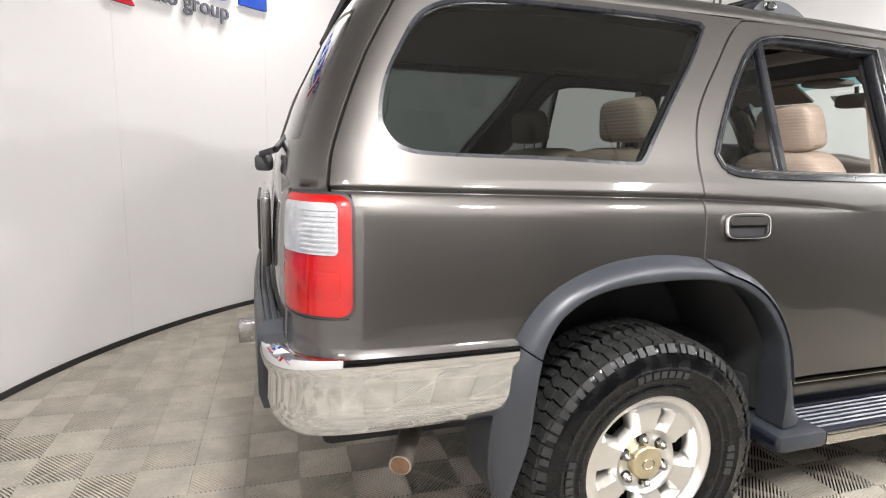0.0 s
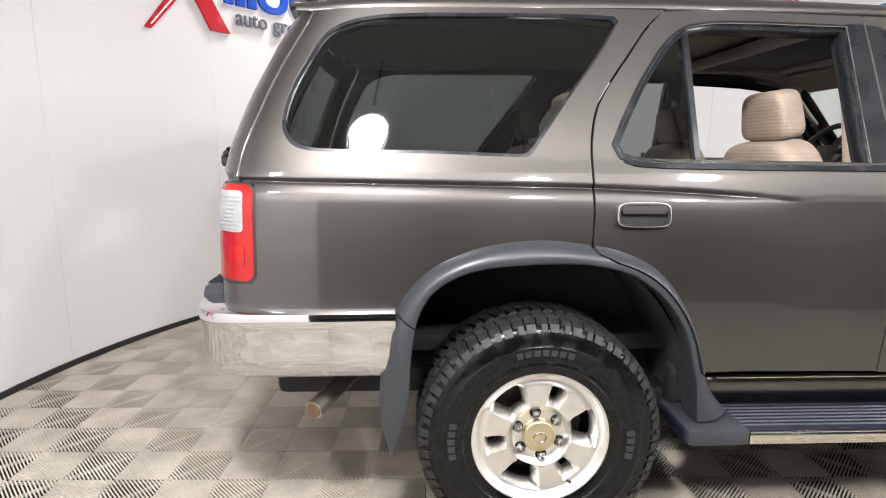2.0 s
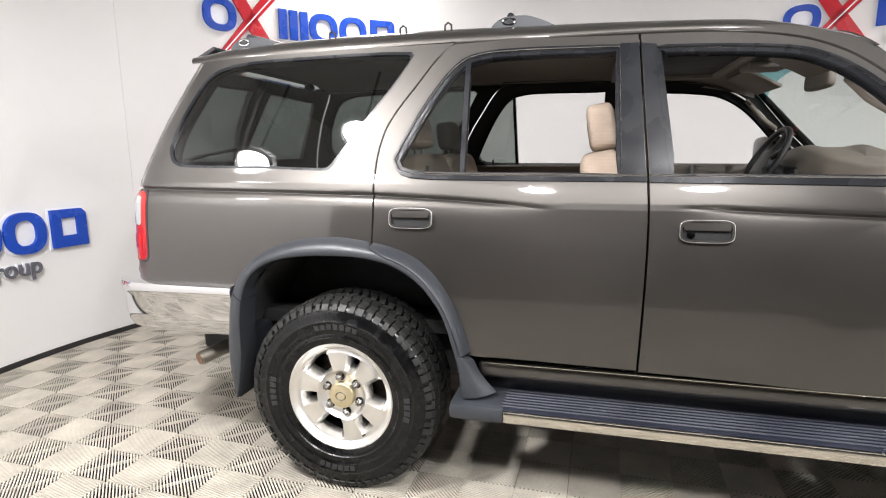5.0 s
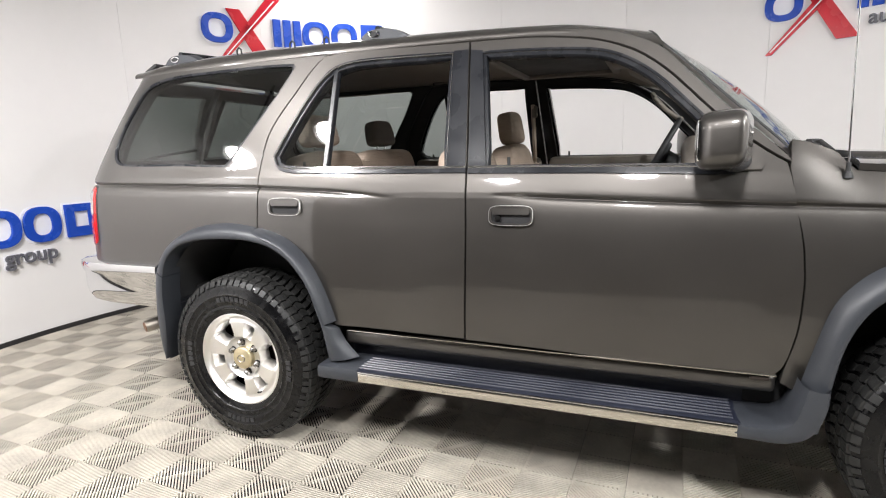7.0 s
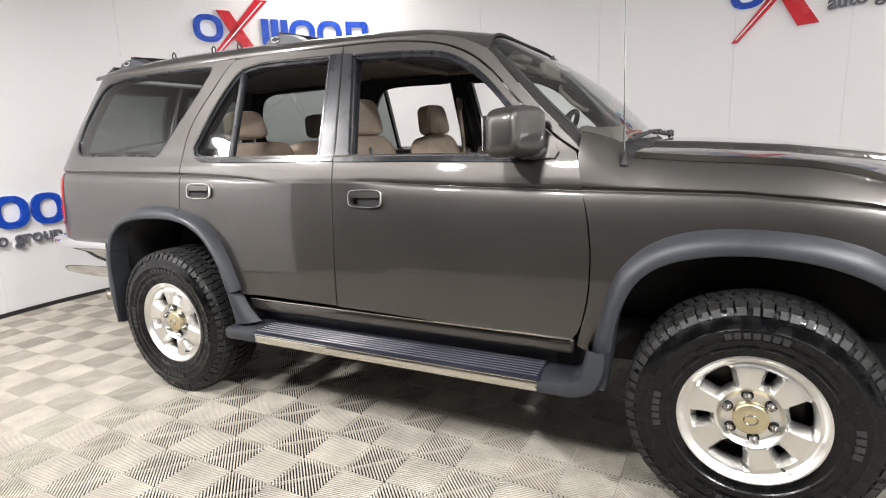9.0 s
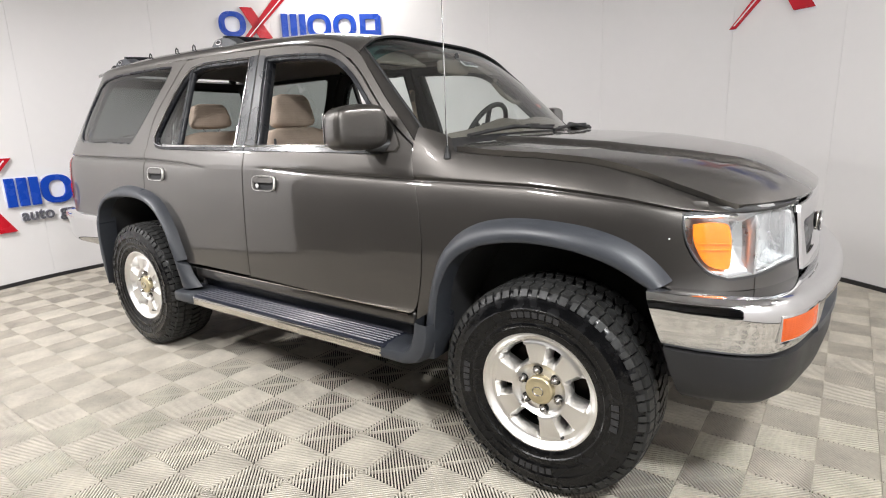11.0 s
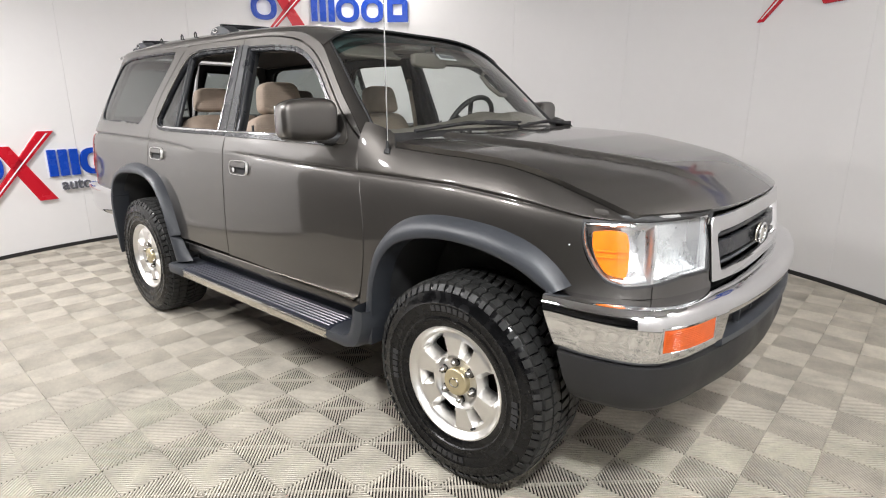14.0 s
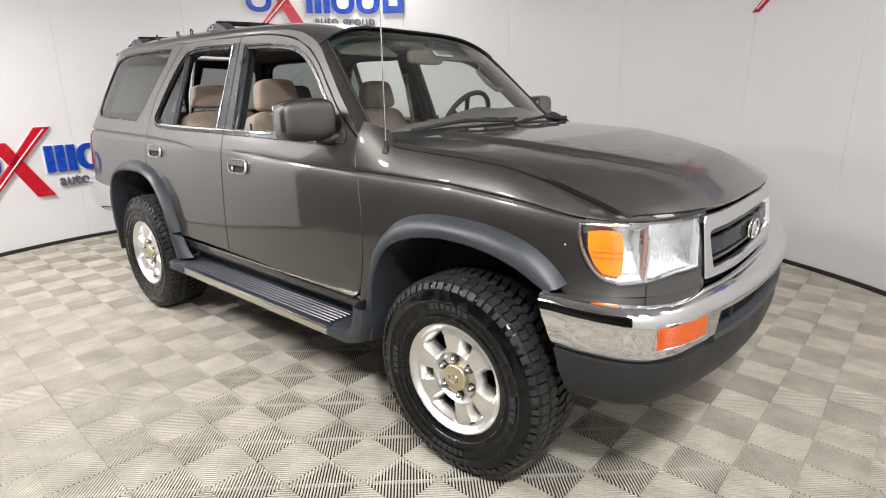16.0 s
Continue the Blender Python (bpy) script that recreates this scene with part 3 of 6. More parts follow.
for far, _ in SIDES:
    q = panel("rear_quarter_panel", quarter_outline(), door_skin, PAINT, suv, [outline(QG)], 0.03, CUT_X, CUT_Z, flip=far)
    g = panel("quarter_glass", outline([(p[0], p[1]) for p in QG]), door_skin, TINT, q, (), 0.004, CUT_X, CUT_Z, lift=-0.008, flip=far, label="dark tinted fixed quarter glass", flange=False)
    g.visible_shadow = False
    # seal round the glass
    rim = [Vector((*p, 0)) for p in outline(QG)]
    c = sum(rim, Vector()) / len(rim)
    inner = [(p.x + (c.x - p.x) * 0.022, p.y + (c.y - p.y) * 0.045) for p in rim]
    panel("glass_seal", [(p.x, p.y) for p in rim], door_skin, SATIN, q, [inner], 0.012, CUT_X, CUT_Z, lift=-0.001, flip=far, label="satin black glass seal")

    rd = panel("rear_door", outline(RDOOR), door_skin, PAINT, suv, [outline(RWIN)], 0.04, CUT_X, CUT_Z, flip=far)
    fd = panel("front_door", outline(FDOOR), door_skin, PAINT, suv, [outline(FWIN)], 0.04, CUT_X, CUT_Z, flip=far)
    panel("side_roof_rail", outline(PILLAR, corner=25), door_skin, PAINT, suv, (), 0.04, CUT_X, CUT_Z, flip=far)

    # black window frames, belt mouldings and door pillar covers
    def band(name, pts, parent, mat, lift=0.003, thick=0.02, label=""):
        return panel(name, outline(pts, 4, 30), door_skin, mat, parent, (), thick, CUT_X, CUT_Z, lift=lift, flip=far, label=label)

    def ring(name, pts, parent, w, mat, lift, thick, label=""):
        o = outline(pts)
        m = len(o)
        inn = []
        for i in range(m):
            a, b = Vector(o[i - 1]), Vector(o[(i + 1) % m])
            d = (b - a).normalized()
            nrm = Vector((-d.y, d.x))
            area = sum(o[k - 1][0] * o[k][1] - o[k][0] * o[k - 1][1] for k in range(m))
            if area < 0:
                nrm = -nrm
            inn.append((o[i][0] + nrm.x * w, o[i][1] + nrm.y * w))
        return panel(name, o, door_skin, mat, parent, [inn], thick, CUT_X, CUT_Z, lift=lift, flip=far, label=label)
    def trim(name, pts, parent, w, mat, lift, thick, label=""):
        o = outline(pts)
        m = len(o)
        area = sum(o[k - 1][0] * o[k][1] - o[k][0] * o[k - 1][1] for k in range(m))
        big = []
        for i in range(m):
            d = (Vector(o[(i + 1) % m]) - Vector(o[i - 1])).normalized() * (1 if area > 0 else -1)
            big.append((o[i][0] + d.y * w, o[i][1] - d.x * w))
        return panel(name, big, door_skin, mat, parent, [o], thick, CUT_X, CUT_Z, lift=lift, flip=far, label=label)
    trim("window_trim", RWIN, rd, 0.010, SATIN, 0.0045, 0.012, "satin black window trim")
    trim("window_trim", FWIN, fd, 0.008, SATIN, 0.0045, 0.012, "satin black window trim")
    trim("bright_edge", RWIN, rd, 0.0022, CHROME, 0.0075, 0.006, "thin bright edge of the window trim")
    ring("window_frame", RWIN, rd, 0.013, SATIN, -0.004, 0.035, "satin black window channel")
    ring("window_frame", FWIN, fd, 0.013, SATIN, -0.004, 0.035, "satin black window channel")
    band("pillar_cover", [(0.999, 1.226), (1.074, 1.222), (1.053, 1.524), (1.042, 1.668), (0.985, 1.668), (0.990, 1.5)], rd, SATIN, label="satin dark grey pillar cover")
    band("pillar_cover", [(1.086, 1.222), (1.151, 1.226), (1.122, 1.48), (1.100, 1.660), (1.052, 1.666), (1.064, 1.524)], fd, SATIN, label="satin dark grey pillar cover")
    band("belt_moulding", [(0.246, 1.245), (0.283, 1.2365), (0.45, 1.231), (1.076, 1.226), (1.077, 1.209), (0.45, 1.213), (0.283, 1.2195), (0.238, 1.232)], rd, SATIN, 0.006, label="dark moulding under the window")
    band("belt_moulding", [(1.085, 1.226), (1.6, 1.222), (1.955, 1.215), (1.957, 1.194), (1.6, 1.202), (1.086, 1.207)], fd, SATIN, 0.006, label="dark moulding under the window")
    band("belt_chrome", [(0.33, 1.240), (0.45, 1.236), (1.074, 1.231), (1.074, 1.226), (0.45, 1.231), (0.33, 1.235)], rd, CHROME, 0.010, label="thin bright strip")
    band("belt_chrome", [(1.087, 1.231), (1.6, 1.227), (1.93, 1.221), (1.93, 1.216), (1.6, 1.222), (1.087, 1.226)], fd, CHROME, 0.010, label="thin bright strip")
    # small fixed glass and its bar in the rear door
    vg = band("vent_glass", [(0.225, 1.29), (0.245, 1.252), (0.29, 1.24), (0.455, 1.236), (0.452, 1.632), (0.425, 1.612), (0.38, 1.56), (0.32, 1.472), (0.265, 1.372)], rd, TINT, -0.012, 0.004, "small dark tinted fixed window")
    vg.visible_shadow = False
    band("vent_bar", [(0.456, 1.232), (0.473, 1.232), (0.467, 1.647), (0.450, 1.636)], rd, SATIN, 0.0, 0.03, "satin grey window divider bar")
    # grab handles of the doors
    for parent, x0, z0, lock in ((rd, 0.289, 1.079, False), (fd, 1.256, 1.059, True)):
        def recess(w, h, x0=x0, z0=z0):
            pts = []
            for i in range(28):
                a = 2 * math.pi * i / 28
                pts.append((x0 + math.copysign(abs(math.cos(a)) ** 0.45, math.cos(a)) * w, z0 + math.copysign(abs(math.sin(a)) ** 0.45, math.sin(a)) * h))
            return [(u_at(p[0], p[1]), door_v(p[0], p[1])) for p in pts]
        panel("door_handle", recess(0.078, 0.034), door_skin, PAINT, parent, [recess(0.0715, 0.0285)], 0.012, (), (), lift=0.013, flip=far, label="pull handle in body colour with a bright rim")
        panel("handle_rim", recess(0.0793, 0.0353), door_skin, ALLOY, parent, [recess(0.0780, 0.0340)], 0.012, (), (), lift=0.0145, flip=far, label="worn bright rim")
        # no real hollow: a flat sheet, coloured as dark as the recess's shade
        panel("recess", recess(0.073, 0.030), door_skin, DARK, parent, (), 0.01, (), (), lift=0.002, flip=far, label="flat near-black sheet with the recess's shade in its colour", flange=False)
        flap = [(u_at(x0 + a, z0 + b), door_v(x0 + a, z0 + b)) for a, b in ((-0.064, 0.003), (0.064, 0.003), (0.069, 0.014), (0.062, 0.026), (-0.062, 0.026), (-0.069, 0.014))]
        panel("pull_flap", flap, door_skin, PAINT, parent, (), 0.012, (), (), lift=0.014, flip=far)
        if lock and not far:
            p = skin(u_at(x0 - 0.046, z0 - 0.011), z0 - 0.011)
            b = bmesh.new()
            add_cyl(b, p, p + Vector((0, -0.010, 0)), 0.012, n=16)
            part("lock", b, CHROME, parent, "round bright key lock")

    # front wing
    low = [(p.x, p.y) for p in spline(FENDER_LOW, 4, False, 30)]
    ub, un, uf = u_at(3.035, 0.80), u_at_y(0.445, 0.84), u_at_y(0.672, 0.84)
    uh, ul = u_at(3.090, 1.02), u_at(3.218, 0.84)

    def under_lamp(u):
        return float(np.interp(u, [ul, u_at_y(0.68, 0.84), u_at_y(0.59, 0.86), u_at_y(0.46, 0.86)], [0.829, 0.836, 0.852, 0.855]))
    pts = [(u_at(x, z), z) for x, z in low]
    pts += [(ub + (uf - ub) * k / 8, 0.80) for k in range(1, 9)]
    pts += [(uf + (ul - uf) * k / 6, under_lamp(uf + (ul - uf) * k / 6)) for k in range(7)]
    pts += [(u_at(3.168, 0.84), 0.846), (u_at(3.131, 0.89), 0.885), (u_at(3.101, 0.94), 0.943), (u_at(3.090, 0.99), 0.99)]
    pts = [(u, wing_v(u, z)) for u, z in pts] + [(uh, 1.127)]
    utop = u_at_y(0.70, 1.04)
    pts += [(uh + (utop - uh) * k / 5, 1.130 + (seam_v(utop) - 1.130) * k / 5) for k in range(1, 6)]
    uc = u_at(2.115, 1.1)
    for k in range(1, 61):
        uu = utop + (uc - utop) * k / 60
        pts.append((uu, seam_v(uu) + 0.075 * smoothstep(2.285, 2.235, plan(uu, 1.06)[0])))
    pts += [(u_at(2.108, 1.2), 1.22), (u_at(2.129, 1.1), 1.12), (u_at(2.142, 1.05), 1.075)]
    fill = [(uf + 0.004 + (un - uf) * k / 8, 0.80) for k in range(9)] + [(un + (uf + 0.004 - un) * k / 8, under_lamp(un + (uf - un) * k / 8)) for k in range(9)]
    panel("lamp_filler", fill, skin, PAINT, suv, (), 0.03, CUT_X, (), flip=far, label="painted strip below the head lamp")
    panel("front_wing", pts, wing, PAINT, suv, (), 0.03, CUT_X, CUT_Z + [1.13 + 0.010 * i for i in range(3, 12)], flip=far)

# ---- roof, screens, bonnet ----
ROOF_X = [-0.78, -0.6, -0.3, 0.0, 0.4, 0.9, 1.2, 1.45, 1.6, 1.72]
ROOF_Z = [1.752, 1.780, 1.798, 1.805, 1.802, 1.788, 1.775, 1.760, 1.741, 1.720]
EDGE_X = [-0.78, -0.5, 0.404, 1.05, 1.30, 1.48, 1.60, 1.725]
EDGE_Z = [1.700, 1.712, 1.722, 1.722, 1.715, 1.700, 1.675, 1.618]


def edge_point(x, dz=0.0):
    z = float(np.interp(x, EDGE_X, EDGE_Z)) + dz
    return skin(u_at(x, z), z)


def roof_surf(s, t):
    x = -0.755 + (1.725 + 0.755) * s
    e = edge_point(max(-0.70, x), -0.012)
    ph = math.pi * t
    c, w = math.cos(ph), math.sin(ph)
    xf = x - 0.055 * smoothstep(1.35, 1.725, x) * w * 0.6 - 0.035 * w * (1 - smoothstep(-0.755, -0.5, x))
    zc = float(np.interp(x, ROOF_X, ROOF_Z))
    p = Vector((xf, math.copysign(abs(c) ** 0.55, c) * e.y, e.z + (zc - e.z) * w ** 0.9))
    # the front edge meets the top of the windscreen
    f = smoothstep(0.86, 1.0, s)
    if f > 0:
        q = screen(max(0.0, min(1.0, 0.5 - 0.5 * p.y / e.y)), 1.0) + Vector((0.010, 0, 0.007))
        p = p.lerp(Vector((q.x, p.y, q.z)), f)
    return p


PIL = spline([(2.105, 1.240), (2.029, 1.314), (1.933, 1.403), (1.811, 1.529), (1.728, 1.612)], 6)


def screen_edge(t):
    p = resample(PIL, 25)[int(round(t * 24))]
    return skin(u_at(p.x, p.y), p.y, 0.004)


def screen(s, t, drop=0.0):
    q = 2 * s - 1
    e = screen_edge(t)
    cx, cz = 2.275 + (1.655 - 2.275) * t, 1.262 + (1.720 - 1.262) * t
    b, bz = 1 - abs(q) ** 2.4, 1 - abs(q) ** (2.4 + 1.6 * t)
    return Vector((e.x + (cx - e.x) * b + 0.03 * b * math.sin(math.pi * t), -q * e.y, e.z + (cz - e.z) * bz + 0.03 * b * math.sin(math.pi * t) - drop))


grid_patch("roof", roof_surf, 60, 48, PAINT, suv, thick=0.0, smooth=60)
ws = grid_patch("windscreen", lambda s, t: screen(s, t * 0.84), 32, 20, GLASS, suv, "clear windscreen glass")
ws.visible_shadow = False
wb = grid_patch("shade_band", lambda s, t: screen(s, 0.84 + t * 0.16), 32, 4, SHADE_BAND, ws, "blue-green shade band")
wb.visible_shadow = False
PILLAR_S = 0.036
for q0, q1 in ((-0.002, PILLAR_S), (1.002, 1 - PILLAR_S)):
    grid_patch("windscreen_pillar", lambda s, t: screen(min(1, max(0, q0 + (q1 - q0) * s)), t) + Vector((0.005, 0, 0.006)) * (0.3 + math.sin(math.pi * (0.15 + 0.85 * s))), 8, 24, PAINT, suv, "painted windscreen pillar", smooth=60)
tube("windscreen_seal", [screen(PILLAR_S, k / 24) + Vector((0.004, 0, 0.004)) for k in range(25)] + [screen(PILLAR_S + (1 - 2 * PILLAR_S) * k / 30, 1) + Vector((0.004, 0, 0.006)) for k in range(1, 31)]
     + [screen(1 - PILLAR_S, 1 - k / 24) + Vector((0.004, 0, 0.004)) for k in range(1, 25)], 0.0055, BLACK, suv, 8, "black rubber seal")

BON_X, BON_Z = [2.30, 2.5, 2.78, 3.03, 3.18, 3.27, 3.345, 3.372, 3.392], [1.220, 1.212, 1.193, 1.156, 1.127, 1.099, 1.064, 1.046, 1.030]


def bonnet(s, t):
    q = 2 * s - 1
    ua, ub2 = u_at(2.29, 1.1), u_at_y(0.70, 1.04)
    u = ua + (ub2 - ua) * t
    e = wing(u, seam_v(u) + 0.003)
    cx = 2.34 + (3.388 - 2.34) * t
    cz = float(np.interp(cx, BON_X, BON_Z))
    b = 1 - abs(q) ** 5.5
    bx = 1 - abs(q) ** 3.0
    y = -q * e.y
    line = 0.50 - 0.19 * smoothstep(0.40, 0.95, t)
    lift = 0.016 * (1 - smoothstep(line - 0.014, line + 0.010, abs(y))) * (1 - smoothstep(0.82, 0.97, t))
    return Vector((e.x + (cx - e.x) * bx, y, e.z + (cz - e.z) * b + lift))


grid_patch("bonnet", bonnet, 160, 60, PAINT, suv, smooth=50, thick=0.02)
grid_patch("cowl", lambda s, t: (lambda p, r: Vector((p.x + (r.x - p.x) * t, p.y + (r.y - p.y) * t, p.z + (r.z - p.z) * t - 0.006 * math.sin(math.pi * t) - 0.008 * t)))(screen(s, 0.0), bonnet(s, 0.0)), 40, 6, BLACK, suv, "black plastic cowl below the windscreen")

# ---- tail, lamps, bumpers ----


def rear_u(x, z):
    return u_at(x, z) if x > -0.93 else u_at(-0.93, z) + (x + 0.93) * 1.6


hatch = thing("tailgate", "", "")
hatch.parent = suv
del_u = -0.011
for far, _ in SIDES:
    side = spline([(rear_u(x, z) + del_u, z) for x, z in HATCH[::-1]] + [], 5, False)
    uc = {z: u_at_y_rear(0.0, z) for z in (0.80, 1.17, 1.27, 1.70)}
    lo = [(rear_u(-1.012, 0.80) - 0.02, 0.80), (rear_u(-1.01, 0.9) - 0.02, 0.87), (rear_u(-1.01, 1.0) - 0.025, 1.0), (rear_u(-1.01, 1.15) - 0.02, 1.168)]
    pl = lo + [(p.x, p.y) for p in side] + [(uc[1.70] + 0.002, 1.705), (uc[1.27], 1.27), (uc[1.17], 1.0), (uc[0.80], 0.80)]
    gl = [(rear_u(-0.905, 1.29) - 0.10, 1.29), (rear_u(-0.77, 1.58) - 0.075, 1.60), (rear_u(-0.74, 1.63) - 0.10, 1.635), (uc[1.70] + 0.03, 1.645), (uc[1.27] + 0.03, 1.28)]
    panel("tailgate_skin", pl, skin, PAINT, hatch, [gl], 0.03, [-2.2 + 0.04 * i for i in range(40)], [0.8 + 0.05 * i for i in range(20)], flip=far)
    rg = panel("rear_glass", gl, skin, TINT, hatch, (), 0.004, [-2.2 + 0.04 * i for i in range(40)], [0.8 + 0.05 * i for i in range(20)], lift=-0.004, flip=far, flange=False, label="dark rear window glass")
    rg.visible_shadow = False

    # tail lamp that wraps round the corner
    u1, u0 = u_at(-0.857, 1.0), u_at(-0.857, 1.0) - 0.215

    def lamp_loop(a, b, c, d, r=0.03):
        pts = []
        for cx, cz, s0 in ((b - r, d - r, 0), (a + r, d - r, 90), (a + r, c + r, 180), (b - r, c + r, 270)):
            for k in range(6):
                w = radians(s0 + 18 * k)
                pts.append((cx + r * math.cos(w), cz + r * math.sin(w)))
        return pts
    cu, cz = [-1.6 + 0.02 * i for i in range(60)], [0.86 + 0.02 * i for i in range(16)]
    tl = panel("tail_lamp", lamp_loop(u0, u1, 0.880, 1.160), skin, RED_LENS, suv, (), 0.03, cu, cz, lift=0.004, flip=far, label="wrap-round red and clear tail lamp")
    panel("clear_lens", lamp_loop(u0 + 0.006, u1 - 0.032, 1.024, 1.142, 0.012), skin, CLEAR_LENS, tl, (), 0.006, cu, cz, lift=0.0065, flip=far, label="clear ribbed upper lens")
    panel("lamp_seal", lamp_loop(u0 - 0.007, u1 + 0.007, 0.873, 1.167, 0.034), skin, BLACK, tl, [lamp_loop(u0, u1, 0.880, 1.160)], 0.02, cu, cz, lift=0.002, flip=far, label="black lamp seal")
    for k in range(9):
        za = 1.032 + 0.0115 * k
        panel("lens_rib", [(u0 + 0.09, za), (u1 - 0.036, za), (u1 - 0.036, za + 0.0045), (u0 + 0.09, za + 0.0045)], skin, CLEAR_LENS, tl, (), 0.004, cu, (), lift=0.0085, flip=far)
    panel("red_block", lamp_loop(u1 - 0.115, u1 - 0.028, 0.925, 0.985, 0.008), skin, RED_LENS, tl, (), 0.006, cu, cz, lift=0.0065, flip=far, label="deep red reflector block")

# spoiler, wiper and handle on the tailgate
b = bmesh.new()
add_box(b, (-0.752, 0, 1.748), (0.10, 1.00, 0.020), 0.009, Matrix.Rotation(radians(-25), 4, "Y"))
part("rear_spoiler", b, BLACK, hatch, "black roof spoiler over the rear window")
for y in (-0.46, 0.46):
    b = bmesh.new()
    add_box(b, (-0.775, y, 1.715), (0.045, 0.045, 0.05), 0.010, Matrix.Rotation(radians(-22), 4, "Y"))
    part("spoiler_foot", b, BLACK, hatch)
tube("rear_wiper", [(-1.03, -0.30, 1.245), (-1.05, -0.45, 1.25), (-1.015, -0.52, 1.262), (-0.97, -0.25, 1.31), (-0.955, -0.05, 1.335)], 0.009, BLACK, hatch, 8, "black rear wiper arm")
b = bmesh.new()
add_box(b, (-1.045, -0.42, 1.225), (0.05, 0.06, 0.045), 0.012)
part("wiper_pivot", b, BLACK, hatch)
b = bmesh.new()
add_box(b, (-1.045, 0, 1.02), (0.03, 0.78, 0.21), 0.014)
part("plate_garnish", b, PAINT, hatch)
b = bmesh.new()
add_box(b, (-1.063, 0, 1.03), (0.012, 0.56, 0.16), 0.006)
part("plate_recess", b, BLACK, hatch, "flat near-black sheet with the recess's shade in its colour of the number plate")

RB = [(-0.445, 0.862), (-0.7, 0.866), (-0.88, 0.860), (-0.97, 0.838), (-1.025, 0.795), (-1.052, 0.735), (-1.06, 0.66)]
RB_PROF = [(-0.07, 0.800), (-0.01, 0.800), (0.006, 0.793), (0.010, 0.775), (0.006, 0.750), (-0.002, 0.735), (-0.002, 0.66), (-0.010, 0.622), (-0.028, 0.592), (-0.06, 0.574), (-0.10, 0.570)]
rb = thing("rear_bumper", "", "")
rb.parent = suv
left = [Vector(p) for p in spline(RB, 5)]
sweep("bumper_corner", left, RB_PROF, CHROME, rb, "chrome bumper corner mirroring the floor tiles")
sweep("bumper_corner", [Vector((p.x, -p.y)) for p in left[::-1]], RB_PROF, CHROME, rb, "chrome bumper corner mirroring the floor tiles")
mid = [Vector((-1.062, 0.658)), Vector((-1.075, 0.3)), Vector((-1.078, 0)), Vector((-1.075, -0.3)), Vector((-1.062, -0.658))]
sweep("bumper_middle", mid, [(-0.09, 0.835), (-0.01, 0.835), (0.006, 0.825), (0.012, 0.80), (0.012, 0.64), (0.0, 0.60), (-0.10, 0.585)], PLASTIC, rb, "black ribbed step pad of the bumper")
for k in range(5):
    sweep("step_rib", mid, [(-0.075 + 0.016 * k, 0.835), (-0.071 + 0.016 * k, 0.842), (-0.066 + 0.016 * k, 0.835)], PLASTIC, rb)
b = bmesh.new()
add_box(b, (-1.10, 0, 0.60), (0.10, 0.075, 0.075), 0.006)
part("tow_socket", b, STEEL, rb, "square tow hitch socket")

# exhaust pipe
ex = tube("exhaust_pipe", [(-0.52, -0.38, 0.50), (-0.60, -0.50, 0.478), (-0.668, -0.64, 0.452), (-0.718, -0.742, 0.432)], 0.031, PIPE, suv, 20, "bare steel exhaust tail pipe")
tube("pipe_mouth", [(-0.712, -0.730, 0.4342), (-0.7195, -0.7455, 0.4314)], 0.026, RUST, ex, 20, "rusty pipe mouth")

# front bumper
FB = [(3.02, -0.852), (3.15, -0.848), (3.268, -0.828), (3.350, -0.782), (3.400, -0.695), (3.430, -0.58), (3.466, -0.40), (3.488, -0.2), (3.496, 0)]
fpath = [Vector(p) for p in spline(FB, 5)]
fpath = fpath + [Vector((p.x, -p.y)) for p in fpath[-2::-1]]
fb = thing("front_bumper", "", "")
fb.parent = suv
nf = len(fpath)
cut = int(nf * 0.345)
FB_TOP = [(-0.16, 0.794), (-0.05, 0.806), (-0.02, 0.806), (-0.004, 0.800), (0.008, 0.788), (0.014, 0.772), (0.015, 0.755)]
FB_LOW = [(0.013, 0.735), (0.009, 0.70), (0.004, 0.668), (-0.006, 0.645), (-0.028, 0.630), (-0.10, 0.628)]
for seg in (fpath[:cut + 1], fpath[nf - cut - 1:]):
    sweep("bumper_side", seg, FB_TOP + FB_LOW, CHROME, fb, "chrome bumper side wrapping round the corner", smooth=60)
sweep("bumper_bar", fpath[cut:nf - cut], FB_TOP + [(0.012, 0.745), (0.0, 0.738), (-0.09, 0.736)], CHROME, fb, "chrome upper bumper bar", smooth=60)


def slant(ob):
    """The bumper's ends beside the wheels lean forward towards the ground."""
    for v in ob.data.vertices:
        v.co.x += 0.34 * max(0.0, 0.80 - v.co.z) * (1 - smoothstep(3.02, 3.24, v.co.x))


for ob in [c for c in fb.children if c.name.startswith("bumper_side")]:
    slant(ob)
sweep("bumper_slot", fpath[cut:nf - cut], [(-0.04, 0.758), (-0.045, 0.64), (-0.10, 0.63)], DARK, fb, "dark air slot")
sweep("bumper_lip", fpath[cut:nf - cut], [(-0.05, 0.667), (0.004, 0.664), (0.006, 0.645), (-0.01, 0.632), (-0.06, 0.630)], PLASTIC, fb, "grey bumper lip")
for k in range(5):
    b = bmesh.new()
    add_box(b, (3.436, -0.32 + 0.16 * k, 0.70), (0.03, 0.018, 0.075), 0.003)
    part("slot_bar", b, PLASTIC, fb)
slant(sweep("front_valance", fpath, [(-0.03, 0.640), (-0.004, 0.632), (-0.003, 0.56), (-0.016, 0.505), (-0.045, 0.478), (-0.10, 0.470), (-0.10, 0.60)], VALANCE, fb, "dark grey plastic valance"))


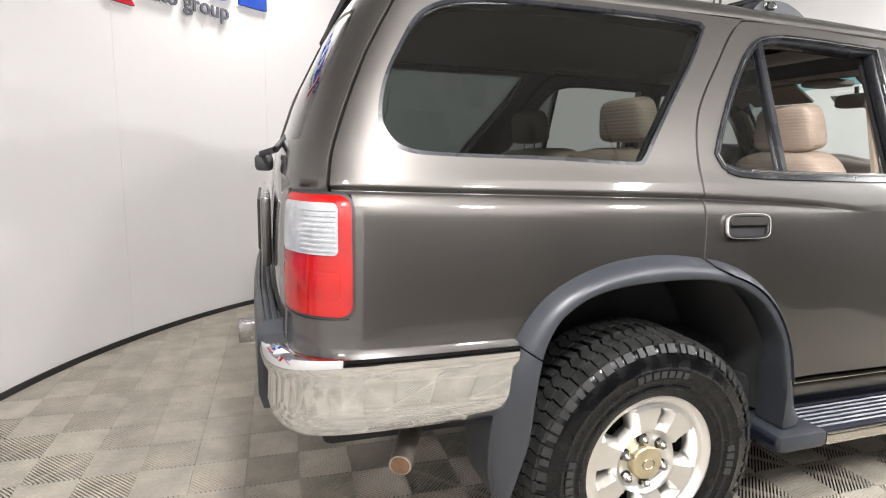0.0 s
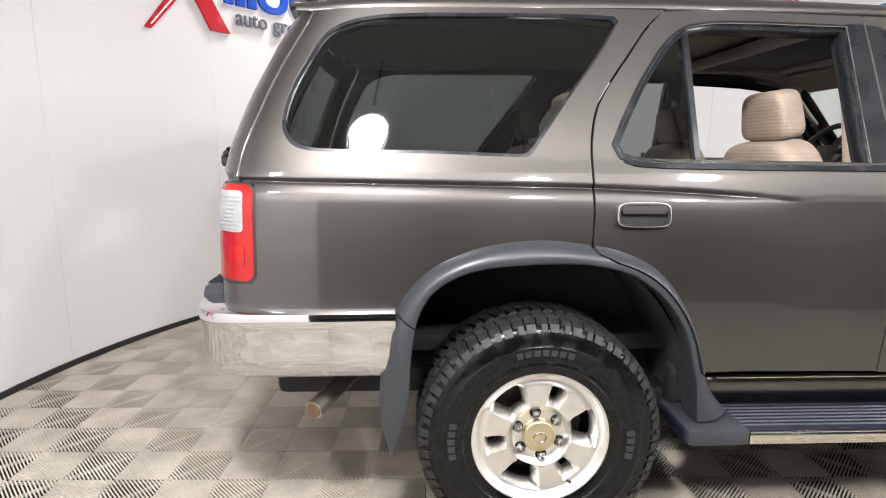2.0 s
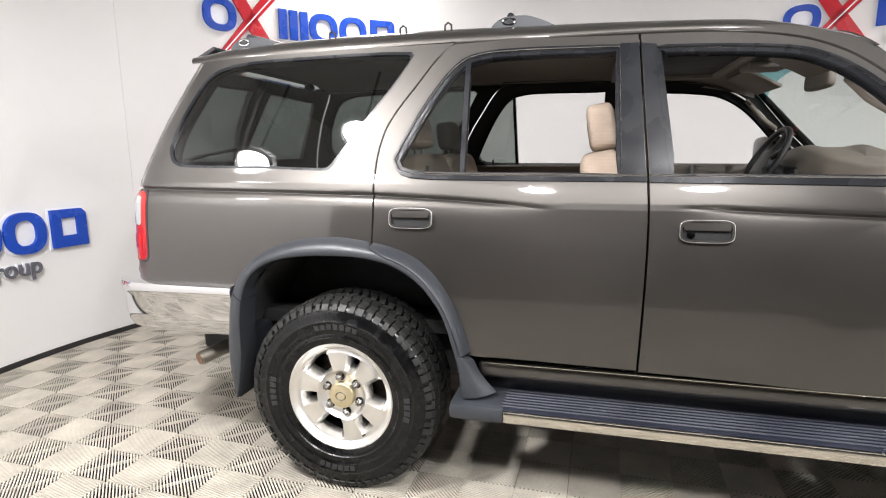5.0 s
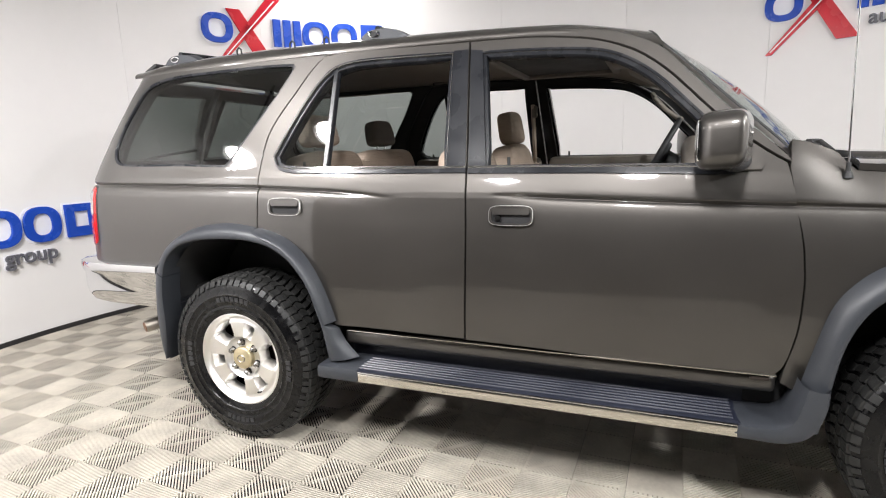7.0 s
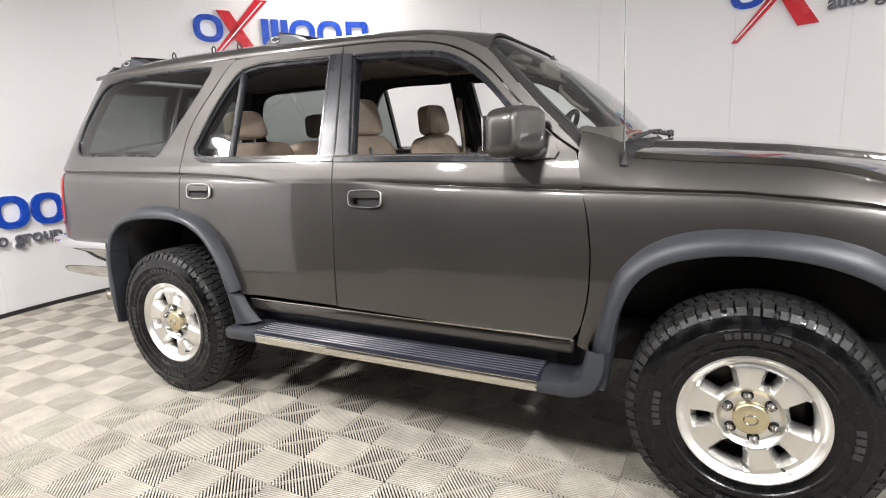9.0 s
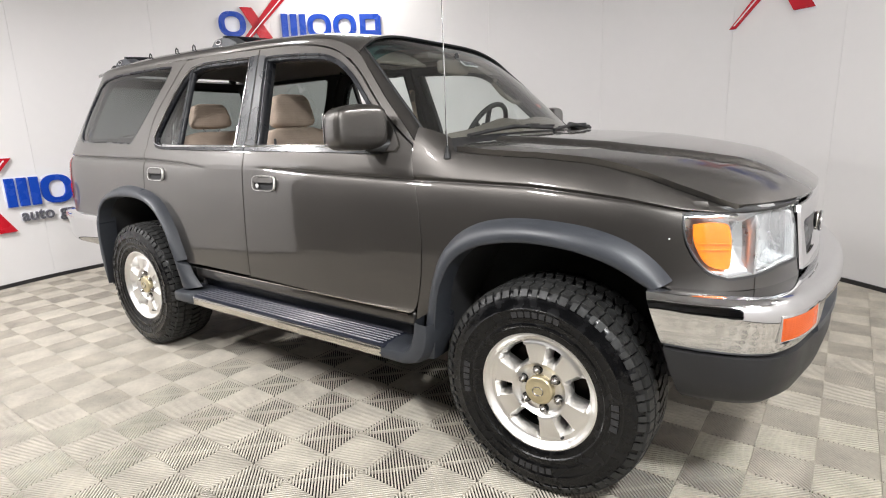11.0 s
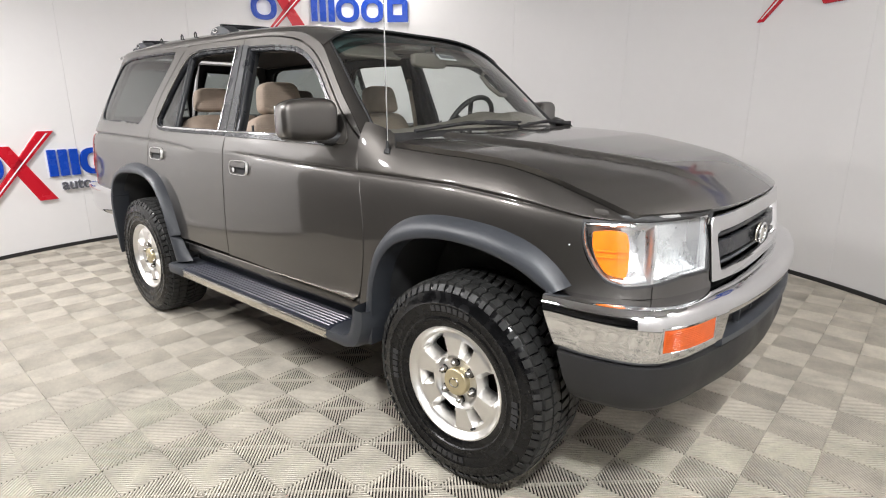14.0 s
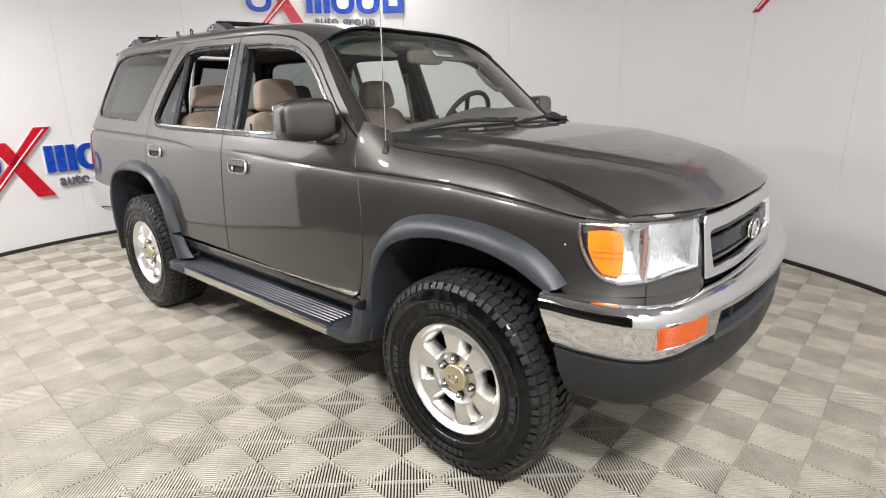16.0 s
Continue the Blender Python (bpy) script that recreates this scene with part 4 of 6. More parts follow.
def bumper_point(s, z, o):
    """A point on the bumper's face, s along it from the wheel arch."""
    k = s * (nf - 1) / 2
    i = min(int(k), nf - 2)
    p = fpath[i] + (fpath[i + 1] - fpath[i]) * (k - i)
    d = (fpath[i + 1] - fpath[i]).normalized()
    return Vector((p.x + d.y * o, p.y - d.x * o, z))


near_s = [min(range(0, 400), key=lambda k: abs(bumper_point(k / 400, 0.7, 0).y - y)) / 400 for y in (-0.776, -0.588)]
for far, _ in SIDES:
    def loop(e, z0, z1):
        return [(near_s[0] - e * 0.5, z0 - e), (near_s[1] + e * 0.5, z0 - e + 0.004), (near_s[1] + e * 0.5, z1 + e + 0.002), (near_s[0] - e * 0.5, z1 + e)]

    def face(s, z, o=0.0):
        return bumper_point(s, z, o)
    cs = [near_s[0] + (near_s[1] - near_s[0]) * k / 6 for k in range(7)]
    tl = panel("turn_lamp", loop(0, 0.692, 0.758), face, ORANGE, fb, (), 0.012, cs, (), lift=0.016, flip=far, label="orange turn signal lens")
    panel("lamp_bezel", loop(0.007, 0.692, 0.758), face, CHROME, fb, [loop(0.001, 0.692, 0.758)], 0.012, cs, (), lift=0.0175, flip=far, label="chrome lamp bezel")
    for k in range(10):
        z = 0.698 + 0.0058 * k
        panel("lens_rib", [(near_s[0] + 0.01, z), (near_s[1] - 0.01, z + 0.004), (near_s[1] - 0.01, z + 0.0065), (near_s[0] + 0.01, z + 0.0025)], face, ORANGE, fb, (), 0.003, cs, (), lift=0.0178, flip=far)

# head lamps
for far, _ in SIDES:
    ui = u_at_y(0.456, 0.93)

    def hl_loop(e=0.0, right=None):
        r = ui if right is None else right
        base = [(3.094, 1.022), (3.095, 0.99), (3.106, 0.945), (3.136, 0.890), (3.172, 0.852), (3.220, 0.835)]
        pts = [(u_at(p.x, p.y), p.y) for p in spline(base, 4)]
        low = pts[-1][0]
        pts += [(low + (r - low) * k / 8, float(np.interp(k / 8, [0, 0.3, 0.62, 1], [0.835, 0.842, 0.859, 0.861]))) for k in range(1, 9)]
        pts += [(r, 1.036)] + [(r + (pts[0][0] - r) * k / 8, 1.036 - 0.014 * k / 8) for k in range(1, 8)]
        c = Vector((sum(p[0] for p in pts) / len(pts), sum(p[1] for p in pts) / len(pts)))
        return [(p[0] + (c.x - p[0]) * e / 0.2, p[1] + (c.y - p[1]) * e / 0.08) for p in pts]
    cu, cz = [3.0 + 0.025 * i for i in range(40)], [0.84 + 0.02 * i for i in range(12)]
    hl = panel("head_lamp", hl_loop(), lambda u, v: skin(u, v, 0.014 + 0.062 * max(0.0, 1 - ((v - 0.95) / 0.105) ** 2)), REFLECTOR, suv, (), 0.01, cu, cz, flip=far, label="clear head lamp with an amber side marker")
    panel("lamp_wall", hl_loop(), skin, REFLECTOR, hl, [hl_loop(0.006)], 0.03, cu, (), lift=-0.003, flip=far, label="bright lamp surround")
    panel("lamp_seal", hl_loop(-0.0045), skin, BLACK, hl, [hl_loop(0.002)], 0.02, cu, (), lift=0.003, flip=far, label="black lamp seal")
    ln = panel("lamp_lens", hl_loop(0.0005), skin, HAZY_LENS, hl, (), 0.004, cu, cz, lift=0.002, flip=far, flange=False, label="clear lens")
    ln.visible_shadow = False
    ud = u_at_y(0.665, 0.95)
    am = [(u_at(p.x, p.y), p.y) for p in spline([(3.122, 0.995), (3.126, 0.95), (3.144, 0.905), (3.170, 0.872), (3.205, 0.862), (3.222, 0.866), (3.224, 0.93), (3.216, 0.985), (3.205, 0.998), (3.16, 1.002)], 4, True, 80)]
    panel("amber_marker", am, skin, AMBER, hl, (), 0.02, cu, cz, lift=-0.010, flip=far, label="amber side marker lens")
    for z in (0.918, 0.936):
        panel("marker_rib", [(u_at(3.136, z), z), (u_at(3.220, z), z), (u_at(3.220, z), z + 0.004), (u_at(3.136, z), z + 0.004)], skin, AMBER, hl, (), 0.006, cu, (), lift=-0.006, flip=far)
    main = [(ud + 0.012, 0.858), (ui - 0.006, 0.868), (ui - 0.006, 1.026), (ud + 0.014, 1.020)]
    mn = panel("main_lens", main, skin, MILKY_LENS, hl, (), 0.004, cu, cz, lift=-0.004, flip=far, flange=False, label="milky ribbed main lens")
    mn.visible_shadow = False
    panel("lamp_divider", [(ud, 0.845), (ud + 0.008, 0.845), (ud + 0.010, 1.015), (ud + 0.002, 1.015)], skin, REFLECTOR, hl, (), 0.05, (), cz, lift=0.003, flip=far)
    for k in range(12):
        uu = ud + 0.022 + 0.0145 * k
        panel("lens_flute", [(uu, 0.872), (uu + 0.004, 0.872), (uu + 0.004, 0.93 + 0.004 * k), (uu, 0.93 + 0.004 * k)], skin, LENS_GLASS, hl, (), 0.004, (), (), lift=0.004, flip=far)

# grille
grille = thing("grille", "", "")
grille.parent = suv


def nose(y, z, o=0.0):
    k = int(z / 0.02)
    f = z / 0.02 - k
    xs = []
    for t in (plan_table(k), plan_table(k + 1)):
        n = len(t[0]) // 2
        xs.append(float(np.interp(-abs(y), -t[2][n:], t[1][n:])))
    return Vector((xs[0] * (1 - f) + xs[1] * f + o, y, z))


def nose_loop(w, z0, z1, r=0.02):
    return [(-w, z0), (-w * 0.5, z0 - 0.004), (0, z0 - 0.005), (w * 0.5, z0 - 0.004), (w, z0), (w + 0.004, z1 - r), (w - 0.004, z1), (w * 0.5, z1 + 0.004), (0, z1 + 0.006), (-w * 0.5, z1 + 0.004), (-w + 0.004, z1), (-w - 0.004, z1 - r)]


def nose_face(y, z):
    return nose(y, z)


cy, cz = [-0.45 + 0.03 * i for i in range(31)], [0.82 + 0.02 * i for i in range(12)]
panel("grille_surround", nose_loop(0.455, 0.822, 1.022), nose_face, CHROME, grille, [[(-0.405, 0.846), (0, 0.841), (0.405, 0.846), (0.414, 0.862), (0.430, 0.950), (0.427, 0.968), (0.412, 0.975), (0.2, 0.981), (0, 0.982), (-0.2, 0.981), (-0.412, 0.975), (-0.427, 0.968), (-0.430, 0.950), (-0.414, 0.862)]], 0.03, cy, cz, lift=0.015, label="chrome grille surround")
panel("grille_backing", nose_loop(0.44, 0.835, 0.99), nose_face, DARK, grille, (), 0.01, cy, (), lift=-0.050, flange=False, label="dark grille opening")
for z0, z1, o in ((0.888, 0.936, 0.0), (0.952, 0.962, -0.008), (0.862, 0.870, -0.008)):
    panel("grille_bar", [(-0.43, z0), (0.43, z0), (0.43, z1), (-0.43, z1)], nose_face, PLASTIC if o else SATIN, grille, (), 0.03, cy, (), lift=o, label="grey grille bar")
ring_pts = [nose(0, 0.906, 0.020) + Vector((0, 0.046 * math.cos(radians(a)), 0.034 * math.sin(radians(a)))) for a in range(0, 360, 15)]
tube("badge_ring", ring_pts, 0.006, CHROME, grille, 8, "chrome oval badge ring", closed=True)
b = bmesh.new()
p = nose(0, 0.906, 0.008)
bmesh.ops.create_uvsphere(b, u_segments=20, v_segments=10, radius=1, matrix=Matrix.Translation(p) @ Matrix.Diagonal((0.016, 0.048, 0.036, 1)))
part("badge_disc", b, BEIGE_METAL, grille, "silver oval badge disc")
b = bmesh.new()
add_box(b, (3.24, 0, 0.80), (0.05, 0.80, 0.36), 0.01)
part("radiator_panel", b, DARK, suv)

# ---- arches, flaps, running boards ----
FLARE_R_OUT = [(-0.472, 0.33), (-0.494, 0.42), (-0.496, 0.55), (-0.480, 0.66), (-0.462, 0.756), (-0.442, 0.8), (-0.418, 0.841), (-0.374, 0.892), (-0.318, 0.933), (-0.224, 0.974), (-0.121, 0.997), (0.002, 1.005), (0.144, 0.990),
               (0.213, 0.976), (0.303, 0.940), (0.368, 0.889), (0.421, 0.820), (0.463, 0.739), (0.494, 0.655), (0.516, 0.581), (0.545, 0.52), (0.60, 0.455)]
FLARE_R_IN = [(-0.452, 0.335), (-0.432, 0.42), (-0.410, 0.52), (-0.400, 0.66), (-0.385, 0.76), (-0.365, 0.815), (-0.333, 0.860), (-0.265, 0.904), (-0.174, 0.929), (-0.05, 0.940), (0.06, 0.942), (0.14, 0.936), (0.23, 0.915),
              (0.317, 0.866), (0.381, 0.798), (0.422, 0.727), (0.448, 0.643), (0.468, 0.57), (0.478, 0.50), (0.485, 0.44)]
FLARE_F_OUT = [(2.10, 0.40), (2.150, 0.455), (2.17, 0.529), (2.196, 0.645), (2.224, 0.755), (2.25, 0.82), (2.292, 0.875), (2.343, 0.919), (2.421, 0.957), (2.515, 0.978), (2.621, 0.985),
               (2.755, 0.979), (2.85, 0.965), (2.941, 0.937), (3.0, 0.903), (3.045, 0.864), (3.078, 0.825)]
FLARE_F_IN = [(2.225, 0.40), (2.236, 0.47), (2.245, 0.557), (2.267, 0.688), (2.309, 0.785), (2.359, 0.84), (2.427, 0.876), (2.529, 0.900), (2.634, 0.909), (2.765, 0.901), (2.859, 0.881),
              (2.934, 0.853), (3.001, 0.814), (3.03, 0.800)]


def flare(name, out, inn, far, parent, s0=0.0, s1=1.0, bulge=0.055, label="dark grey plastic wheel arch flare", span=None):
    """span(s) gives the part of the flare's width that this piece takes, 0 outside to 1 at the arch."""
    n = 96
    A, B = resample(spline(out, 5), 401), resample(spline(inn, 5), 401)
    PW, PO = [0, 0.05, 0.15, 0.32, 0.5, 0.75, 0.92, 1.0], [0, 0.16, 0.42, 0.72, 0.90, 0.99, 0.98, 0.90]
    V, F = [], []
    for i in range(n + 1):
        s = s0 + (s1 - s0) * i / n
        k = int(round(s * 400))
        a, bb = A[k], B[k]
        pa = skin(u_at(a.x, a.y), a.y)
        w0, w1 = span(s) if span else (0.0, 1.0)
        ws_ = [w0 + (w1 - w0) * j for j in (0, 0.04, 0.12, 0.28, 0.5, 0.72, 0.88, 0.96, 1.0)]
        prof = [(w, float(np.interp(w, PW, PO))) for w in ws_]
        # rolled edges where the piece ends short of the body or of the arch
        e = min(1.0, w0 / 0.05)
        prof[0] = (prof[0][0], prof[0][1] - 0.16 * e)
        prof.insert(0, (w0, prof[0][1] - 0.35 * e))
        if w1 < 0.99:
            prof[-1] = (prof[-1][0], prof[-1][1] - 0.14)
            prof += [(w1 + 0.005, prof[-1][1] - 0.30), (w1 + 0.005, prof[-1][1] - 0.55)]
        else:
            prof += [(1.01, 0.5), (1.0, -0.9)]
        for w, o in prof:
            x, z = a.x + (bb.x - a.x) * w, a.y + (bb.y - a.y) * w
            V.append((x, (pa.y + 0.002 - bulge * o) * (-1 if far else 1), z))
    k = len(prof)
    for i in range(n):
        for j in range(k - 1):
            f = (i * k + j, i * k + j + 1, (i + 1) * k + j + 1, (i + 1) * k + j)
            F.append(f if not far else f[::-1])
    F += [tuple(range(k))[::-1], tuple(n * k + j for j in range(k))]
    return mesh_object(name, V, F, PLASTIC, parent, label, 40)


_fl = resample(spline(FLARE_R_OUT, 5), 401)
S_GAP = next(k for k in range(401) if _fl[k].x >= 0.137) / 400
S_END = next(k for k in range(401) if _fl[k].x > 0.3 and _fl[k].y < 0.605) / 400
S_SEAM = next(k for k in range(401) if _fl[k].y >= 0.785) / 400


def door_edge(s):
    """How far the flare's piece on the rear door reaches towards the arch."""
    return 0.05 + 0.53 * min(1.0, max(0.0, (s - S_GAP) / 0.045)) ** 0.45


def body_span(s):
    if s < S_GAP:
        return 0.0, 1.0
    if s > S_END:
        return 0.60 * (1 - smoothstep(S_END, S_END + 0.012, s)), 1.0
    return door_edge(s) + 0.045, 1.0


for far, _ in SIDES:
    sg = -1 if far else 1
    flare("rear_arch_flare", FLARE_R_OUT, FLARE_R_IN, far, suv, S_SEAM + 0.003, 1.0, span=body_span)
    flare("mud_guard", FLARE_R_OUT, FLARE_R_IN, far, suv, 0.0, S_SEAM, 0.057, "dark grey plastic mud guard")
    flare("door_arch_flare", FLARE_R_OUT, FLARE_R_IN, far, suv, S_GAP + 0.005, S_END - 0.003, 0.064, "dark grey plastic flare piece on the rear door", lambda s: (0.0, door_edge(s)))
    flare("front_arch_flare", FLARE_F_OUT, FLARE_F_IN, far, suv)
    # mud flap behind the rear wheel
    V, F = [], []
    rows = [(0.60, -0.490, -0.42), (0.50, -0.494, -0.435), (0.42, -0.488, -0.445), (0.35, -0.476, -0.448), (0.325, -0.466, -0.453)]
    for z, xa, xb in rows:
        for x in (xa, xb):
            for y in (-0.842, -0.62):
                V.append((x, y * sg, z))
    for i in range(len(rows) - 1):
        o = 4 * i
        for a, bq in ((0, 1), (1, 3), (3, 2), (2, 0)):
            F.append((o + a, o + bq, o + 4 + bq, o + 4 + a))
    F += [(0, 1, 3, 2), (16, 18, 19, 17)]
    bq = bmesh.new()
    vs = [bq.verts.new(v) for v in V]
    for f in F:
        bq.faces.new([vs[i] for i in f])
    bmesh.ops.bevel(bq, geom=list(bq.edges), offset=0.008, segments=2, affect="EDGES")
    part("mud_flap", bq, PLASTIC, suv, "grey plastic mud flap")
    # wheel housings
    for xc, yo, name in ((0.0, -0.815, "wheel_housing"), (2.675, -0.765, "wheel_housing")):
        V, F = [], []
        for i in range(25):
            a = radians(2 + 176 * i / 24)
            for y in (yo, -0.70, -0.44):
                V.append((xc + 0.485 * math.cos(a), y * sg, 0.44 + 0.548 * math.sin(a)))
        for i in range(24):
            for j in range(2):
                F.append((3 * i + j, 3 * i + j + 1, 3 * i + j + 4, 3 * i + j + 3))
        F.append(tuple(3 * i + 2 for i in range(25)))
        mesh_object(name, V, F, LINER, suv, "dusty dark grey plastic wheel housing", 40)
    # sill and running board
    b = bmesh.new()
    add_box(b, (1.32, -0.70 * sg, 0.495), (1.72, 0.07, 0.14), 0.015)
    part("sill", b, DARK, suv, "dark sill under the doors")
    b = bmesh.new()
    add_box(b, (1.32, -0.788 * sg, 0.532), (1.58, 0.045, 0.064), 0.016)
    part("rocker", b, PAINT, suv, "painted rocker panel below the doors", 50)
    b = bmesh.new()
    add_box(b, (1.33, -0.818 * sg, 0.5685), (1.55, 0.03, 0.0045), 0.0015)
    part("sill_strip", b, BEIGE_METAL, suv, "thin bright strip under the doors")
    b = bmesh.new()
    add_box(b, (2.06, -0.823 * sg, 0.553), (0.055, 0.006, 0.011), 0.002)
    part("rust_patch", b, DISC, suv, "small rusty scuff under the front door")
    rbd = thing("running_board", "", "")
    rbd.parent = suv
    b = bmesh.new()
    add_box(b, (1.225, -0.79 * sg, 0.402), (1.57, 0.215, 0.052), 0.012)
    part("board", b, BOARD, rbd, "dark grey board")
    b = bmesh.new()
    add_box(b, (1.275, -0.712 * sg, 0.458), (1.53, 0.054, 0.092), 0.022)
    part("inner_lip", b, BOARD, rbd)
    for k in range(7):
        b = bmesh.new()
        add_box(b, (1.30, -(0.738 + 0.0218 * k) * sg, 0.4285), (1.38, 0.0135, 0.009), 0.004, seg=1)
        part("tread_rib", b, BOARD, rbd)
    b = bmesh.new()
    add_box(b, (1.318, -0.899 * sg, 0.399), (1.362, 0.010, 0.036), 0.004)
    part("edge_strip", b, BEIGE_METAL, rbd, "bright metal edge strip")
    b = bmesh.new()
    add_box(b, (1.318, -0.900 * sg, 0.4215), (1.362, 0.010, 0.006), 0.002)
    part("edge_line", b, CHROME, rbd)
    b = bmesh.new()
    add_box(b, (0.54, -0.80 * sg, 0.404), (0.20, 0.215, 0.062), 0.020)
    part("end_cap", b, PLASTIC, rbd, "grey plastic end cap")
    V, F = [], []
    path = spline([(1.99, 0.398, 0.030), (2.06, 0.398, 0.032), (2.12, 0.402, 0.036), (2.17, 0.43, 0.044), (2.195, 0.49, 0.046), (2.205, 0.56, 0.04)], 5)
    for i, p in enumerate(path):
        q = path[min(i + 1, len(path) - 1)] - path[max(i - 1, 0)]
        nx, nz = -q.y, q.x
        L = math.hypot(nx, nz)
        for a in range(12):
            w = 2 * math.pi * a / 12
            cw, sw = math.copysign(abs(math.cos(w)) ** 0.6, math.cos(w)), math.copysign(abs(math.sin(w)) ** 0.6, math.sin(w))
            V.append((p.x + nx / L * p.z * sw, (-0.80 - 0.105 * cw) * sg, p.y + nz / L * p.z * sw))
    for i in range(len(path) - 1):
        for a in range(12):
            F.append((i * 12 + a, i * 12 + (a + 1) % 12, (i + 1) * 12 + (a + 1) % 12, (i + 1) * 12 + a))
    F.append(tuple(range(12)))
    mesh_object("end_cap", V, F, PLASTIC, rbd, "grey plastic end cap curving up", 50)

# ---- wheels ----


def build_wheel():
    w = thing("wheel", "", "")
    w.parent = suv
    tp = [(0.205, -0.116), (0.222, -0.127), (0.240, -0.131), (0.244, -0.135), (0.252, -0.135), (0.256, -0.133), (0.268, -0.1345), (0.273, -0.1375), (0.279, -0.1365), (0.30, -0.1375), (0.306, -0.141), (0.312, -0.1375), (0.33, -0.135), (0.350, -0.128), (0.366, -0.116), (0.374, -0.098),
          (0.3765, -0.05), (0.377, 0.0), (0.3765, 0.05), (0.374, 0.098), (0.366, 0.116), (0.350, 0.128), (0.30, 0.1375), (0.24, 0.131), (0.205, 0.116)]
    lathe("tyre", tp, TYRE, w, 96, "black all-terrain tyre", 30)
    # tread blocks
    V, F = [], []

    def block(pts, r0, r1, shrink=0.93):
        n0 = len(V)
        ca, cy = sum(p[0] for p in pts) / len(pts), sum(p[1] for p in pts) / len(pts)
        for r, k in ((r0, 1.0), (r1, shrink)):
            for a, y in pts:
                a2, y2 = ca + (a - ca) * k, cy + (y - cy) * k
                rr = r - 0.16 * max(0.0, abs(y2) - 0.085)
                V.append((rr * math.cos(a2), y2, rr * math.sin(a2)))
        m = len(pts)
        F.append(tuple(n0 + m + i for i in range(m)))
        for i in range(m):
            F.append((n0 + i, n0 + (i + 1) % m, n0 + m + (i + 1) % m, n0 + m + i))
    N = 64
    for i in range(N):
        a = 2 * math.pi * i / N
        s = 2 * math.pi / N
        for sgn in (-1, 1):
            o = 0.25 * s * (sgn > 0)
            wide = 0.004 if i % 2 else 0.0
            block([(a + o + 0.02 * s, sgn * 0.078), (a + o + 0.88 * s, sgn * 0.076), (a + o + 0.95 * s, sgn * (0.112 + wide)), (a + o + 0.08 * s, sgn * (0.113 + wide))], 0.371, 0.3835, 0.965)
            block([(a + o + 0.14 * s, sgn * 0.029), (a + o + 0.86 * s, sgn * 0.027), (a + o + 1.22 * s, sgn * 0.052), (a + o + 1.02 * s, sgn * 0.073), (a + o + 0.20 * s, sgn * 0.072), (a + o + 0.30 * s, sgn * 0.050)], 0.373, 0.3860, 0.965)
            n0 = len(V)
            for r, y, f in ((0.372, 0.1165, 0), (0.347, 0.1315, 0), (0.349, 0.1335, 1), (0.371, 0.1195, 1)):
                for aa in (a + o + 0.10 * s, a + o + (0.60 if i % 2 else 0.86) * s):
                    V.append((r * math.cos(aa), sgn * y, r * math.sin(aa)))
            F.extend([(n0 + 4, n0 + 5, n0 + 7, n0 + 6), (n0 + 2, n0 + 3, n0 + 5, n0 + 4), (n0, n0 + 2, n0 + 4, n0 + 6), (n0 + 1, n0 + 3, n0 + 5, n0 + 7)])
        block([(a + 0.04 * s, -0.024), (a + 0.66 * s, -0.022), (a + 0.84 * s, 0.002), (a + 0.96 * s, 0.022), (a + 0.34 * s, 0.024), (a + 0.16 * s, 0.002)], 0.373, 0.3862, 0.965)
    mesh_object("tread", V, F, TREAD, w, "blocky all-terrain tread", smooth=0, kind="stuff")
    # raised marks on the sidewall, as plain bars
    for start, count, r0, r1 in ((70, 7, 0.276, 0.296), (250, 6, 0.276, 0.296), (345, 4, 0.266, 0.29), (165, 5, 0.268, 0.29)):
        for k in range(count):
            aa = radians(start + 5.2 * k)
            V = []
            for y in (-0.1335, -0.1385):
                for r, da in ((r0, -0.032), (r0, 0.032), (r1, 0.032), (r1, -0.032)):
                    V.append((r * math.cos(aa + da), y - 0.0018 * (r > 0.28), r * math.sin(aa + da)))
            mesh_object("sidewall_mark", V, [(4, 5, 6, 7), (0, 1, 5, 4), (1, 2, 6, 5), (2, 3, 7, 6), (3, 0, 4, 7)], LETTER, w, smooth=0)
    lathe("rim", [(0.190, -0.094), (0.193, -0.104), (0.199, -0.112), (0.204, -0.119), (0.210, -0.124), (0.2155, -0.123), (0.2165, -0.116), (0.210, -0.108)], ALLOY, w, 80, "bright machined alloy rim", 40)
    # the barrel's shade is in its colour: near-black instead of alloy
    lathe("barrel", [(0.206, 0.118), (0.196, 0.112), (0.188, 0.06), (0.186, -0.02), (0.189, -0.080), (0.190, -0.095)], DARK, w, 60, "inside of the rim, its shade put into a near-black colour", 40)

    # spokes: a polar net whose lines follow the edges of the six openings
    RAD = [0.046, 0.060, 0.072, 0.080, 0.086, 0.092, 0.098, 0.104, 0.110, 0.117, 0.124, 0.132, 0.142, 0.152, 0.160, 0.167, 0.174, 0.180, 0.186, 0.191, 0.197]
    rim_y = ([0.046, 0.080, 0.086, 0.092, 0.098, 0.104, 0.15, 0.176, 0.184, 0.191, 0.197], [-0.086, -0.086, -0.089, -0.097, -0.104, -0.107, -0.109, -0.108, -0.103, -0.103, -0.109])
    net, cut_faces = [], set()
